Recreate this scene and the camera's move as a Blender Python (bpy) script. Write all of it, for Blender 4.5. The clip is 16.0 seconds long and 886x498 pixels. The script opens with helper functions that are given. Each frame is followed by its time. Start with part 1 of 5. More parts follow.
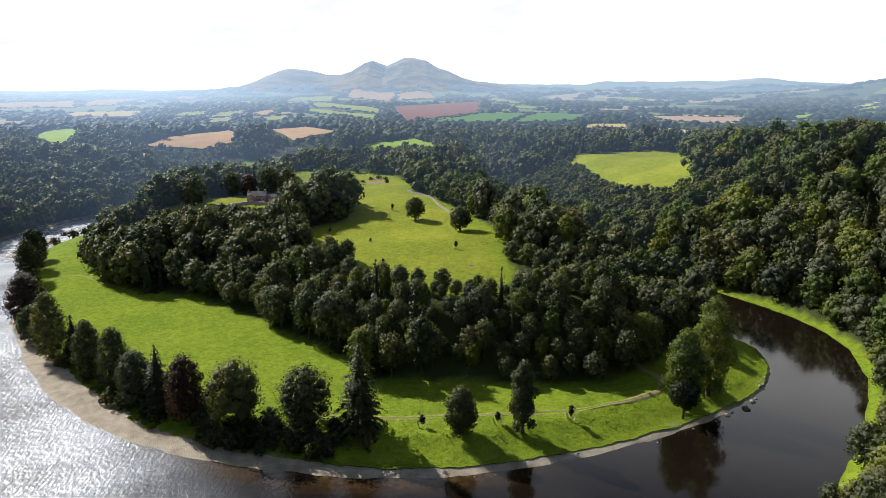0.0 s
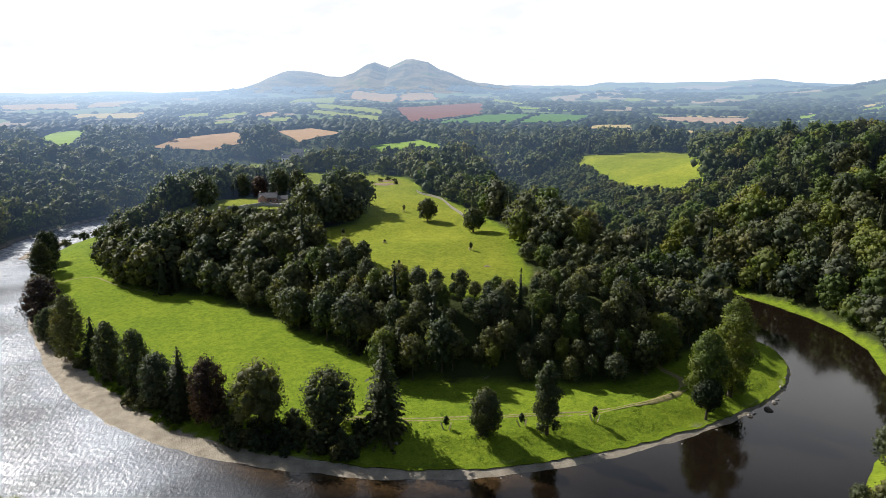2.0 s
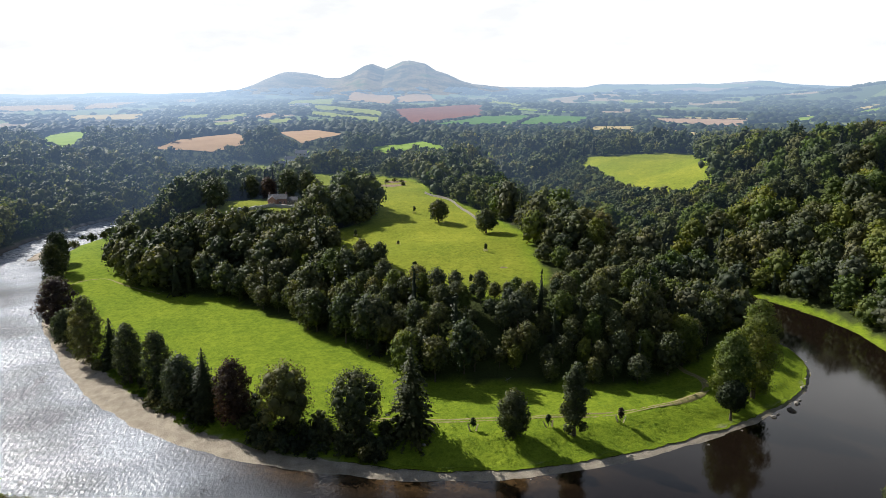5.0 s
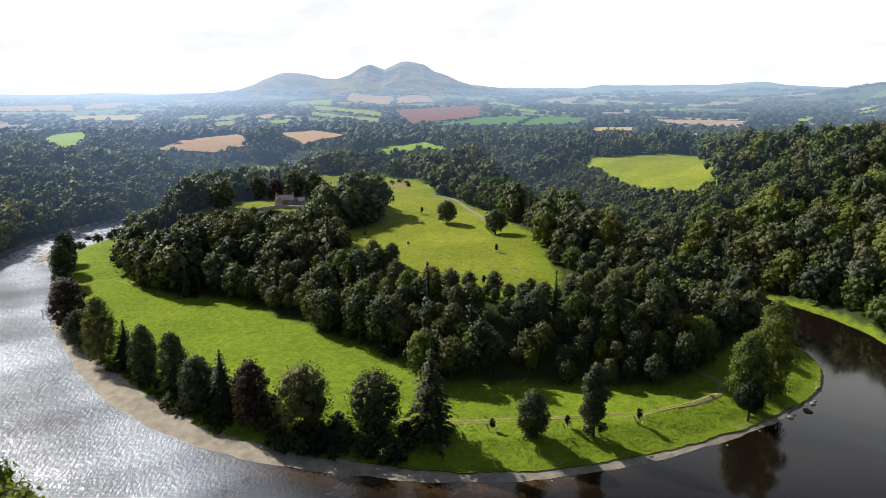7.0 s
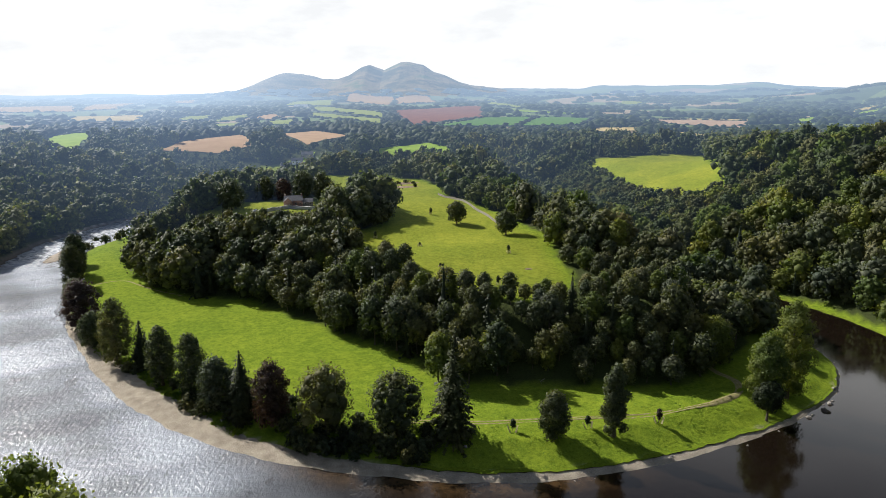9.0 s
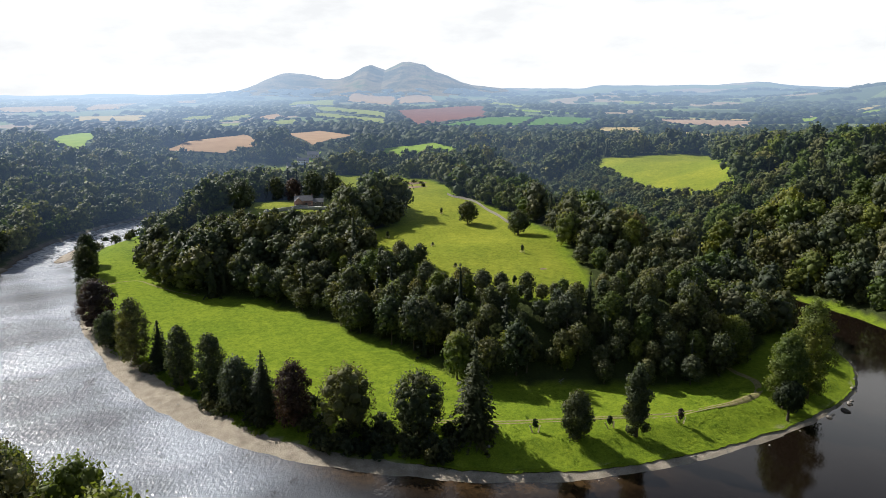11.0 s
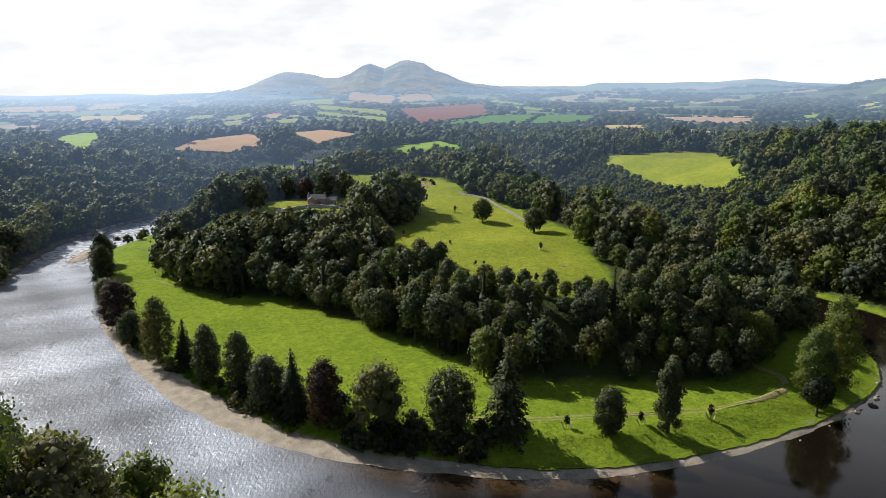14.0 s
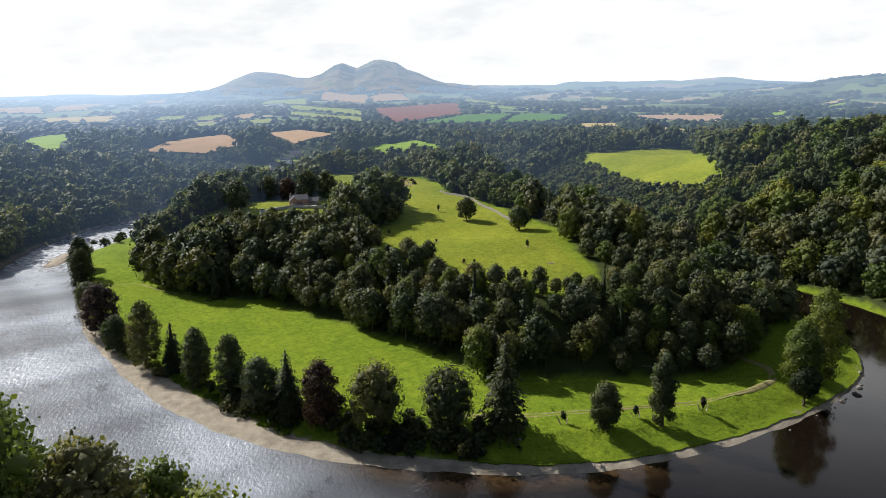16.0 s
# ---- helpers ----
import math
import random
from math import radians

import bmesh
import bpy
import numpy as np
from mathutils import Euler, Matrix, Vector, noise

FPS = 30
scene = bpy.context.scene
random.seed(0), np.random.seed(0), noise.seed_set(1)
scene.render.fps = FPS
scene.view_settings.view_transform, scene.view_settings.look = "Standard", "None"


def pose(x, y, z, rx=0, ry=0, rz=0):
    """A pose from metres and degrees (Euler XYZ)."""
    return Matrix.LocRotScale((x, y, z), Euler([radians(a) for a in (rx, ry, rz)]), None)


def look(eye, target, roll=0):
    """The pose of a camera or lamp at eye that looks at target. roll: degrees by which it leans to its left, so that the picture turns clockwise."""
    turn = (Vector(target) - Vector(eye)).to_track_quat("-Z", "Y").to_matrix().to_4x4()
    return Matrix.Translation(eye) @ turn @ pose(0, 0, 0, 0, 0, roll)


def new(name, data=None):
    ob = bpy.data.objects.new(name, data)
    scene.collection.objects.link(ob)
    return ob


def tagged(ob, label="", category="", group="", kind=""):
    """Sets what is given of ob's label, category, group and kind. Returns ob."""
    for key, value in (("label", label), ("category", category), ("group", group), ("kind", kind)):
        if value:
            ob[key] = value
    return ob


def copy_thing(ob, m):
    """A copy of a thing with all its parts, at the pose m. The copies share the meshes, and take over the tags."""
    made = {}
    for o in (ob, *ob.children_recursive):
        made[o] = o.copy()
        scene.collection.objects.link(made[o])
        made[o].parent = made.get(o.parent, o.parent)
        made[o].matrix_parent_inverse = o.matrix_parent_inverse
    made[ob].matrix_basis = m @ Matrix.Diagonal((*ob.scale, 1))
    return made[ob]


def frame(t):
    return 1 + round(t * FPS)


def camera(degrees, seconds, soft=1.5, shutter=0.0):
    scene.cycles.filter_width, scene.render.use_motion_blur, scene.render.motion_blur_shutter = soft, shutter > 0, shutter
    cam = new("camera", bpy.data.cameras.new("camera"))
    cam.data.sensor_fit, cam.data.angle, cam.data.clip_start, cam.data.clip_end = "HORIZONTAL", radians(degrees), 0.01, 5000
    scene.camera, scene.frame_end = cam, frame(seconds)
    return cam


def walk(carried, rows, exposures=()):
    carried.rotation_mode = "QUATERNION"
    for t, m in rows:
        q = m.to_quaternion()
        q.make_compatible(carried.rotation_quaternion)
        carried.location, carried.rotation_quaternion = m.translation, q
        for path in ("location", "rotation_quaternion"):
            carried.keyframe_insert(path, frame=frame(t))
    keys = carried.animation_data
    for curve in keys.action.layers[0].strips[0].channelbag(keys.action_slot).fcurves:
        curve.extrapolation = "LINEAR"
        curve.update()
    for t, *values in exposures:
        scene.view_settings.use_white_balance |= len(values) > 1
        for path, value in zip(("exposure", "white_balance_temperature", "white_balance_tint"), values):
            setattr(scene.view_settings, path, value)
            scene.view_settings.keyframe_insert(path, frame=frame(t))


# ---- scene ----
cam = camera(67.8, 16.0, soft=0.8)
METRES, EYE, TILT, LEAN, TURN = 50.0, 100.0, -13.8, 0.0, 0.0
ROWS = [
    (0.0, 0.0, 0.0, 0.0, 0.0, 0.0, -0.0),
    (0.5, -0.0331, 0.0011, 0.0016, -0.05, 0.03, 0.03),
    (1.0, -0.0662, 0.0013, 0.0023, -0.05, 0.06, 0.06),
    (1.5, -0.0996, 0.0011, 0.0015, -0.02, 0.09, 0.07),
    (2.0, -0.1314, 0.002, 0.0001, 0.08, 0.11, 0.09),
    (2.5, -0.1604, 0.003, -0.0009, 0.13, 0.13, 0.1),
    (3.0, -0.1896, 0.0039, -0.0014, 0.09, 0.15, 0.11),
    (3.5, -0.2192, 0.0044, -0.0008, -0.02, 0.17, 0.12),
    (4.0, -0.2488, 0.0043, -0.001, -0.1, 0.19, 0.12),
    (6.5, -0.4045, 0.006, -0.0007, -0.52, 0.29, 0.13),
    (7.0, -0.4361, 0.0055, 0.0005, -0.53, 0.3, 0.13),
    (7.5, -0.4684, 0.0048, 0.0016, -0.54, 0.3, 0.14),
    (8.0, -0.4998, 0.0045, 0.0028, -0.58, 0.31, 0.16),
    (10.5, -0.6587, 0.0015, 0.004, -0.69, 0.33, 0.22),
    (11.0, -0.6903, 0.0016, 0.0044, -0.63, 0.32, 0.21),
    (11.5, -0.7222, 0.0016, 0.0039, -0.62, 0.31, 0.23),
    (12.0, -0.7536, 0.0017, 0.0028, -0.58, 0.29, 0.26),
    (12.5, -0.7849, 0.002, 0.0011, -0.53, 0.27, 0.28),
    (13.0, -0.8155, 0.0022, -0.0006, -0.46, 0.24, 0.3),
    (13.5, -0.8467, 0.002, -0.0016, -0.42, 0.21, 0.34),
    (14.0, -0.8777, 0.0015, -0.0013, -0.76, 0.19, 0.49),
    (14.5, -0.9095, 0.0009, -0.0015, -1.33, 0.18, 0.7),
    (15.0, -0.9396, 0.0016, -0.0027, -1.86, 0.17, 0.89),
    (15.5, -0.9701, 0.0021, -0.0038, -2.42, 0.14, 1.08),
    (16.0, -0.9995, 0.0022, -0.004, -3.01, 0.1, 1.28),
]
walk(cam, [(t, pose(0, 0, EYE, TILT, LEAN, TURN) @ pose(METRES * x, METRES * y, METRES * z, 90 + pitch, roll, yaw)) for t, x, y, z, yaw, pitch, roll in ROWS],
     [(0.0, 0.42), (16.0, 0.31)])

# ---- light: afternoon sun ahead of the eye and to its left, hazy sky ----
SUN_AZIMUTH, SUN_HEIGHT = radians(50), radians(36)
world = bpy.data.worlds.new("sky")
scene.world = world
world.use_nodes = True
wn = world.node_tree
wn.nodes.clear()
sky = wn.nodes.new("ShaderNodeTexSky")
sky.sky_type = "NISHITA"
sky.sun_disc = False
sky.sun_elevation = SUN_HEIGHT
sky.sun_rotation = -SUN_AZIMUTH
sky.air_density, sky.dust_density, sky.ozone_density = 0.8, 0.6, 1.0
# thin bright haze low over the horizon, with a few soft clouds in it
way = wn.nodes.new("ShaderNodeTexCoord")
split = wn.nodes.new("ShaderNodeSeparateXYZ")
wn.links.new(way.outputs["Generated"], split.inputs[0])
# the haze stands higher on the sun's side of the sky
ahead = wn.nodes.new("ShaderNodeMath")
ahead.operation = "MAXIMUM"
wn.links.new(split.outputs[1], ahead.inputs[0])
ahead.inputs[1].default_value = 0.0
drop = wn.nodes.new("ShaderNodeMath")
drop.operation = "MULTIPLY_ADD"
wn.links.new(ahead.outputs[0], drop.inputs[0])
drop.inputs[1].default_value = -0.42
wn.links.new(split.outputs[2], drop.inputs[2])
low_sky = wn.nodes.new("ShaderNodeMapRange")
for slot, value in ((1, 0.24), (2, 0.04), (3, 0.0), (4, 1.0)):
    low_sky.inputs[slot].default_value = value
wn.links.new(drop.outputs[0], low_sky.inputs[0])
stretch = wn.nodes.new("ShaderNodeMapping")
stretch.inputs["Scale"].default_value = (1.0, 1.0, 3.2)
wn.links.new(way.outputs["Generated"], stretch.inputs["Vector"])
clouds = wn.nodes.new("ShaderNodeTexNoise")
clouds.inputs["Scale"].default_value, clouds.inputs["Detail"].default_value, clouds.inputs["Roughness"].default_value = 7.0, 6.0, 0.55
wn.links.new(stretch.outputs[0], clouds.inputs["Vector"])
cloud_tone = wn.nodes.new("ShaderNodeValToRGB")
cloud_tone.color_ramp.elements[0].position, cloud_tone.color_ramp.elements[0].color = 0.36, (13.3, 13.6, 13.95, 1)
cloud_tone.color_ramp.elements[1].position, cloud_tone.color_ramp.elements[1].color = 0.58, (16.2, 16.4, 16.5, 1)
wn.links.new(clouds.outputs["Fac"], cloud_tone.inputs[0])
veil = wn.nodes.new("ShaderNodeMix")
veil.data_type = "RGBA"
cover = wn.nodes.new("ShaderNodeMapRange")
for slot, value in ((1, 0.50), (2, 0.66), (3, 0.0), (4, 0.35)):
    cover.inputs[slot].default_value = value
wn.links.new(clouds.outputs["Fac"], cover.inputs[0])
either = wn.nodes.new("ShaderNodeMath")
either.operation = "MAXIMUM"
wn.links.new(low_sky.outputs[0], either.inputs[0])
wn.links.new(cover.outputs[0], either.inputs[1])
wn.links.new(either.outputs[0], veil.inputs[0])
wn.links.new(sky.outputs[0], veil.inputs[6])
wn.links.new(cloud_tone.outputs[0], veil.inputs[7])
back = wn.nodes.new("ShaderNodeBackground")
back.inputs["Strength"].default_value = 0.054
wout = wn.nodes.new("ShaderNodeOutputWorld")
wn.links.new(veil.outputs[2], back.inputs["Color"])
wn.links.new(back.outputs[0], wout.inputs["Surface"])

sun_data = bpy.data.lights.new("sun", "SUN")
sun_data.energy, sun_data.angle, sun_data.color = 5.0, radians(0.53), (1.0, 0.96, 0.905)
sun = new("sun", sun_data)
sun_way = Vector((-math.sin(SUN_AZIMUTH) * math.cos(SUN_HEIGHT), math.cos(SUN_AZIMUTH) * math.cos(SUN_HEIGHT), math.sin(SUN_HEIGHT)))
sun.matrix_world = look(sun_way * 900, (0, 0, 0))

# ---- materials ----


class Mat:
    """A small builder of node materials."""

    def __init__(self, name):
        self.m = bpy.data.materials.new(name)
        self.m.use_nodes = True
        self.t = self.m.node_tree
        self.b = self.t.nodes["Principled BSDF"]
        self.out = self.t.nodes["Material Output"]

    def node(self, kind):
        return self.t.nodes.new(kind)

    def link(self, a, b):
        self.t.links.new(a, b)

    def place(self):
        return self.node("ShaderNodeNewGeometry").outputs["Position"]

    def noise(self, scale, detail=4, rough=0.6, vector=None):
        n = self.node("ShaderNodeTexNoise")
        n.inputs["Scale"].default_value, n.inputs["Detail"].default_value, n.inputs["Roughness"].default_value = scale, detail, rough
        self.link(vector if vector is not None else self.place(), n.inputs["Vector"])
        return n.outputs["Fac"]

    def ramp(self, fac, *stops):
        r = self.node("ShaderNodeValToRGB")
        e = r.color_ramp.elements
        while len(e) < len(stops):
            e.new(0.5)
        for el, (p, c) in zip(e, stops):
            el.position, el.color = p, (*c, 1) if len(c) == 3 else (c[0],) * 3 + (1,)
        self.link(fac, r.inputs[0])
        return r.outputs[0]

    def mix(self, fac, a, b, how="MIX"):
        n = self.node("ShaderNodeMix")
        n.data_type, n.blend_type = "RGBA", how
        for s, v in ((n.inputs[0], fac), (n.inputs[6], a), (n.inputs[7], b)):
            if isinstance(v, bpy.types.NodeSocket):
                self.link(v, s)
            elif isinstance(v, (int, float)):
                s.default_value = v
            else:
                s.default_value = (*v, 1)
        return n.outputs[2]

    def attribute(self, name):
        n = self.node("ShaderNodeAttribute")
        n.attribute_name = name
        return n.outputs["Fac"]

    def colour(self, c):
        if isinstance(c, bpy.types.NodeSocket):
            self.link(c, self.b.inputs["Base Color"])
        else:
            self.b.inputs["Base Color"].default_value = (*c, 1)
        return self

    def set(self, rough=0.7, metal=0.0, spec=0.3):
        self.b.inputs["Roughness"].default_value, self.b.inputs["Metallic"].default_value = rough, metal
        self.b.inputs["Specular IOR Level"].default_value = spec
        return self

    def bump(self, height, strength=0.4, distance=0.1):
        n = self.node("ShaderNodeBump")
        n.inputs["Strength"].default_value, n.inputs["Distance"].default_value = strength, distance
        self.link(height, n.inputs["Height"])
        self.link(n.outputs[0], self.b.inputs["Normal"])
        return self


def painted_haze(k, thin=340, depth=3450.0, surface=None):
    """Paints haze as emission over a surface beyond thin metres, from valley ground and woods to far hills: thicker
    with the distance along the valley, whiter towards the sun.
    """
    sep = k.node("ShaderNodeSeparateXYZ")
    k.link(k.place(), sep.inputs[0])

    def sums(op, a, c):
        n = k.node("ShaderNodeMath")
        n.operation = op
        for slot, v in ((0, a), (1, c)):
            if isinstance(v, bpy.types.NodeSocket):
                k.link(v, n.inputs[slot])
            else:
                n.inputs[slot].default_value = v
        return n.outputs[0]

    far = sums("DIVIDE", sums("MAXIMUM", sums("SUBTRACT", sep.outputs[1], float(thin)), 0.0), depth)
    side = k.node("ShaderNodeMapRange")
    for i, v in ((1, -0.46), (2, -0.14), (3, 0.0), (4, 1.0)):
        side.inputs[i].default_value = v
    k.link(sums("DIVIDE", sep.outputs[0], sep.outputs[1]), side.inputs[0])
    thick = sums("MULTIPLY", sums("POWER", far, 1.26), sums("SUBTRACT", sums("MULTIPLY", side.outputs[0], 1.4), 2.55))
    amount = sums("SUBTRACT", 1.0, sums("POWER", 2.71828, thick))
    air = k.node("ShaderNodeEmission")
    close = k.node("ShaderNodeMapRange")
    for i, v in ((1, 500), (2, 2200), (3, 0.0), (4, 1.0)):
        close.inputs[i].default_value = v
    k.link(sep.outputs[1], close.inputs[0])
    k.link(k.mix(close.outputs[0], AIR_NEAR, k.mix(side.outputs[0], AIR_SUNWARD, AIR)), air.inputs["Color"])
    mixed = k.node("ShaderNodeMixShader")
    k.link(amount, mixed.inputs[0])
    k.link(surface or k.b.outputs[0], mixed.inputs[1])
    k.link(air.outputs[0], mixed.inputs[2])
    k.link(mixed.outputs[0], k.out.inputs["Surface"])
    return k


# emission colours of the painted haze: far, towards the sun, nearer
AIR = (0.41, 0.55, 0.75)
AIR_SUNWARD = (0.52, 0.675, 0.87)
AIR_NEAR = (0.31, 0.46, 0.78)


def leaf_material(name, dark, light, see=0.3, patch=0.08, far=False):
    k = Mat(name)
    g = k.node("ShaderNodeNewGeometry")
    o = k.node("ShaderNodeObjectInfo")
    tone = k.mix(g.outputs["Random Per Island"], dark, light)
    own = k.node("ShaderNodeMath")
    own.operation = "ADD"
    k.link(o.outputs["Random"], own.inputs[0])
    k.link(k.attribute("tree_tone"), own.inputs[1])
    turn = k.node("ShaderNodeMath")
    turn.operation = "FRACT"
    k.link(own.outputs[0], turn.inputs[0])
    per_tree = k.ramp(turn.outputs[0], (0.0, (0.62, 0.74, 0.74)), (0.45, (0.92, 0.96, 0.92)), (0.8, (1.12, 1.06, 0.88)), (1.0, (1.6, 1.4, 0.95)))
    tone = k.mix(0.9, tone, per_tree, "MULTIPLY")
    spot = k.ramp(k.noise(patch, 2), (0.3, (0.62, 0.72, 0.72)), (0.5, (1, 1, 1)), (0.7, (1.5, 1.25, 0.85)))
    tone = k.mix(0.75, tone, spot, "MULTIPLY")
    k.colour(tone).set(0.62, 0, 0.1 if far else 0.25)
    thin = k.node("ShaderNodeBsdfTranslucent")
    warm = k.mix(1.0, tone, (1.25, 1.35, 0.5), "MULTIPLY")
    k.link(warm, thin.inputs["Color"])
    both = k.node("ShaderNodeMixShader")
    both.inputs[0].default_value = see
    k.link(k.b.outputs[0], both.inputs[1])
    k.link(thin.outputs[0], both.inputs[2])
    # far: leaves with the haze painted in as emission
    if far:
        return painted_haze(k, surface=both.outputs[0]).m
    k.link(both.outputs[0], k.out.inputs["Surface"])
    return k.m


def bark_material():
    k = Mat("bark")
    n = k.noise(6, 5)
    return k.colour(k.ramp(n, (0.3, (0.05, 0.04, 0.03)), (0.7, (0.16, 0.13, 0.1)))).set(0.9).bump(n, 0.6, 0.05).m


def ground_material():
    """Grass, with gravel, woodland floor, worn track and drier pasture where the ground carries them."""
    k = Mat("ground_cover")
    fine, mid, wide = k.noise(2.5, 5), k.noise(0.25, 4), k.noise(0.03, 3)
    lush = k.ramp(fine, (0.25, (0.130, 0.190, 0.018)), (0.75, (0.225, 0.305, 0.032)))
    dry = k.ramp(fine, (0.25, (0.180, 0.215, 0.026)), (0.75, (0.262, 0.295, 0.042)))
    grass = k.mix(k.attribute("dry"), lush, dry)
    grass = k.mix(0.7, grass, k.ramp(mid, (0.3, (0.72, 0.78, 0.7)), (0.7, (1.2, 1.15, 1.1))), "MULTIPLY")
    tuft = k.noise(0.75, 6, 0.7)
    grass = k.mix(0.8, grass, k.ramp(tuft, (0.32, (0.55, 0.62, 0.5)), (0.5, (1, 1, 1)), (0.68, (1.3, 1.25, 1.1))), "MULTIPLY")
    grass = k.mix(0.7, grass, k.ramp(wide, (0.35, (0.8, 0.86, 0.8)), (0.65, (1.2, 1.12, 1.05))), "MULTIPLY")
    cells = k.node("ShaderNodeTexVoronoi")
    cells.inputs["Scale"].default_value = 1.8
    k.link(k.place(), cells.inputs["Vector"])
    stone = k.ramp(cells.outputs["Distance"], (0.0, (0.62, 0.56, 0.48)), (0.5, (0.40, 0.355, 0.295)))
    stone = k.mix(0.8, stone, k.ramp(mid, (0.3, (0.7, 0.68, 0.62)), (0.7, (1.15, 1.1, 1.05))), "MULTIPLY")
    floor = k.ramp(fine, (0.3, (0.030, 0.040, 0.014)), (0.7, (0.070, 0.085, 0.030)))
    track = k.ramp(fine, (0.3, (0.22, 0.19, 0.10)), (0.7, (0.36, 0.31, 0.19)))
    bed = k.ramp(mid, (0.3, (0.035, 0.022, 0.01)), (0.7, (0.10, 0.065, 0.03)))
    c = k.mix(k.attribute("wood"), grass, floor)
    c = k.mix(k.attribute("track"), c, track)
    c = k.mix(k.attribute("gravel"), c, stone)
    c = k.mix(k.attribute("bed"), c, bed)
    k.colour(c).set(0.95, 0, 0.03).bump(tuft, 1.0, 0.55)
    # haze emission painted over the ground beyond 340 m
    return painted_haze(k).m


def far_ground_material():
    """Far pasture, stubble and plough in irregular fields."""
    k = Mat("far_country")
    warp = k.node("ShaderNodeTexVoronoi")
    warp.inputs["Scale"].default_value = 0.0042
    k.link(k.place(), warp.inputs["Vector"])
    one = k.node("ShaderNodeSeparateColor")
    k.link(warp.outputs["Color"], one.inputs[0])
    c = k.ramp(one.outputs[0], (0.0, (0.06, 0.085, 0.03)), (0.4, (0.07, 0.10, 0.03)), (0.45, (0.16, 0.2, 0.05)), (0.75, (0.12, 0.17, 0.04)), (0.8, (0.33, 0.24, 0.13)))
    c = k.mix(0.6, c, k.ramp(k.noise(0.02, 4), (0.3, (0.7, 0.7, 0.7)), (0.7, (1.2, 1.2, 1.2))), "MULTIPLY")
    k.colour(c).set(0.9, 0, 0.1)
    # haze emission painted over the far country
    return painted_haze(k).m


def hill_material():
    """Heather, rough grass and scree on the far hills."""
    k = Mat("hill_heath")
    c = k.ramp(k.noise(0.0055, 8, 0.65), (0.3, (0.035, 0.045, 0.035)), (0.45, (0.085, 0.085, 0.05)), (0.56, (0.27, 0.20, 0.11)), (0.68, (0.10, 0.14, 0.05)))
    k.colour(c).set(0.9, 0, 0.1).bump(k.noise(0.012, 6), 1.0, 14.0)
    # thinner haze emission painted over the hills
    return painted_haze(k, 340, 4700.0).m


def field_material(name, a, b, rows=0.0, far=True):
    k = Mat(name)
    c = k.ramp(k.noise(0.05, 5), (0.3, a), (0.7, b))
    if rows:
        w = k.node("ShaderNodeTexWave")
        w.inputs["Scale"].default_value, w.inputs["Distortion"].default_value = rows, 1.5
        k.link(k.place(), w.inputs["Vector"])
        c = k.mix(0.25, c, k.ramp(w.outputs["Fac"], (0, (0.7, 0.7, 0.7)), (1, (1.1, 1.1, 1.1))), "MULTIPLY")
    k.colour(c).set(0.9, 0, 0.1)
    # far: haze emission painted over the surface
    return (painted_haze(k, 340, 4200.0) if far else k).m


def water_material():
    """Peat-brown river: ripples and riffles that are stronger where it runs shallow over the gravel, their glitter
    painted as pale colour.
    """
    k = Mat("river_water")
    pos = k.place()
    stretch = k.node("ShaderNodeMapping")
    stretch.inputs["Scale"].default_value = (1.0, 0.55, 1.0)
    stretch.inputs["Rotation"].default_value = (0, 0, radians(30))
    k.link(pos, stretch.inputs["Vector"])
    small, big = k.noise(1.1, 3, 0.6, stretch.outputs[0]), k.noise(0.22, 3, 0.55)
    lift = k.mix(0.5, small, big)
    k.set(0.07, 0, 0.5)
    rough = k.node("ShaderNodeMath")
    rough.operation = "MULTIPLY_ADD"
    k.link(k.attribute("riffle"), rough.inputs[0])
    rough.inputs[1].default_value, rough.inputs[2].default_value = 0.20, 0.07
    k.link(rough.outputs[0], k.b.inputs["Roughness"])
    k.b.inputs["IOR"].default_value = 1.33
    n = k.node("ShaderNodeBump")
    n.inputs["Distance"].default_value = 0.9
    amount = k.node("ShaderNodeMath")
    amount.operation = "MULTIPLY_ADD"
    k.link(k.attribute("riffle"), amount.inputs[0])
    amount.inputs[1].default_value, amount.inputs[2].default_value = 1.0, 0.02
    k.link(amount.outputs[0], n.inputs["Strength"])
    k.link(lift, n.inputs["Height"])
    k.link(n.outputs[0], k.b.inputs["Normal"])
    k.b.inputs["Specular IOR Level"].default_value = 1.0
    foam = k.ramp(k.noise(0.35, 6, 0.7), (0.44, (0.0,)), (0.56, (1.0,)))
    fm = k.mix(1.0, foam, k.attribute("foam"), "MULTIPLY")
    # white water plus painted sun glitter and sky sheen, as pale base colour
    riffle_glitter = k.mix(1.0, k.mix(1.0, k.attribute("riffle"), k.attribute("riffle"), "MULTIPLY"), k.mix(1.0, k.ramp(k.noise(0.11, 7, 0.72, stretch.outputs[0]), (0.26, (0.0,)), (0.42, (1.0,))), k.attribute("riffle"), "MULTIPLY"), "MULTIPLY")
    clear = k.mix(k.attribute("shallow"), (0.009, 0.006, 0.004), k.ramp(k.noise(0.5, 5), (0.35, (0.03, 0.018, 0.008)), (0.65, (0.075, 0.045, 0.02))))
    k.colour(k.mix(fm, k.mix(riffle_glitter, clear, (0.37, 0.405, 0.46)), (0.75, 0.77, 0.8)))
    return k.m


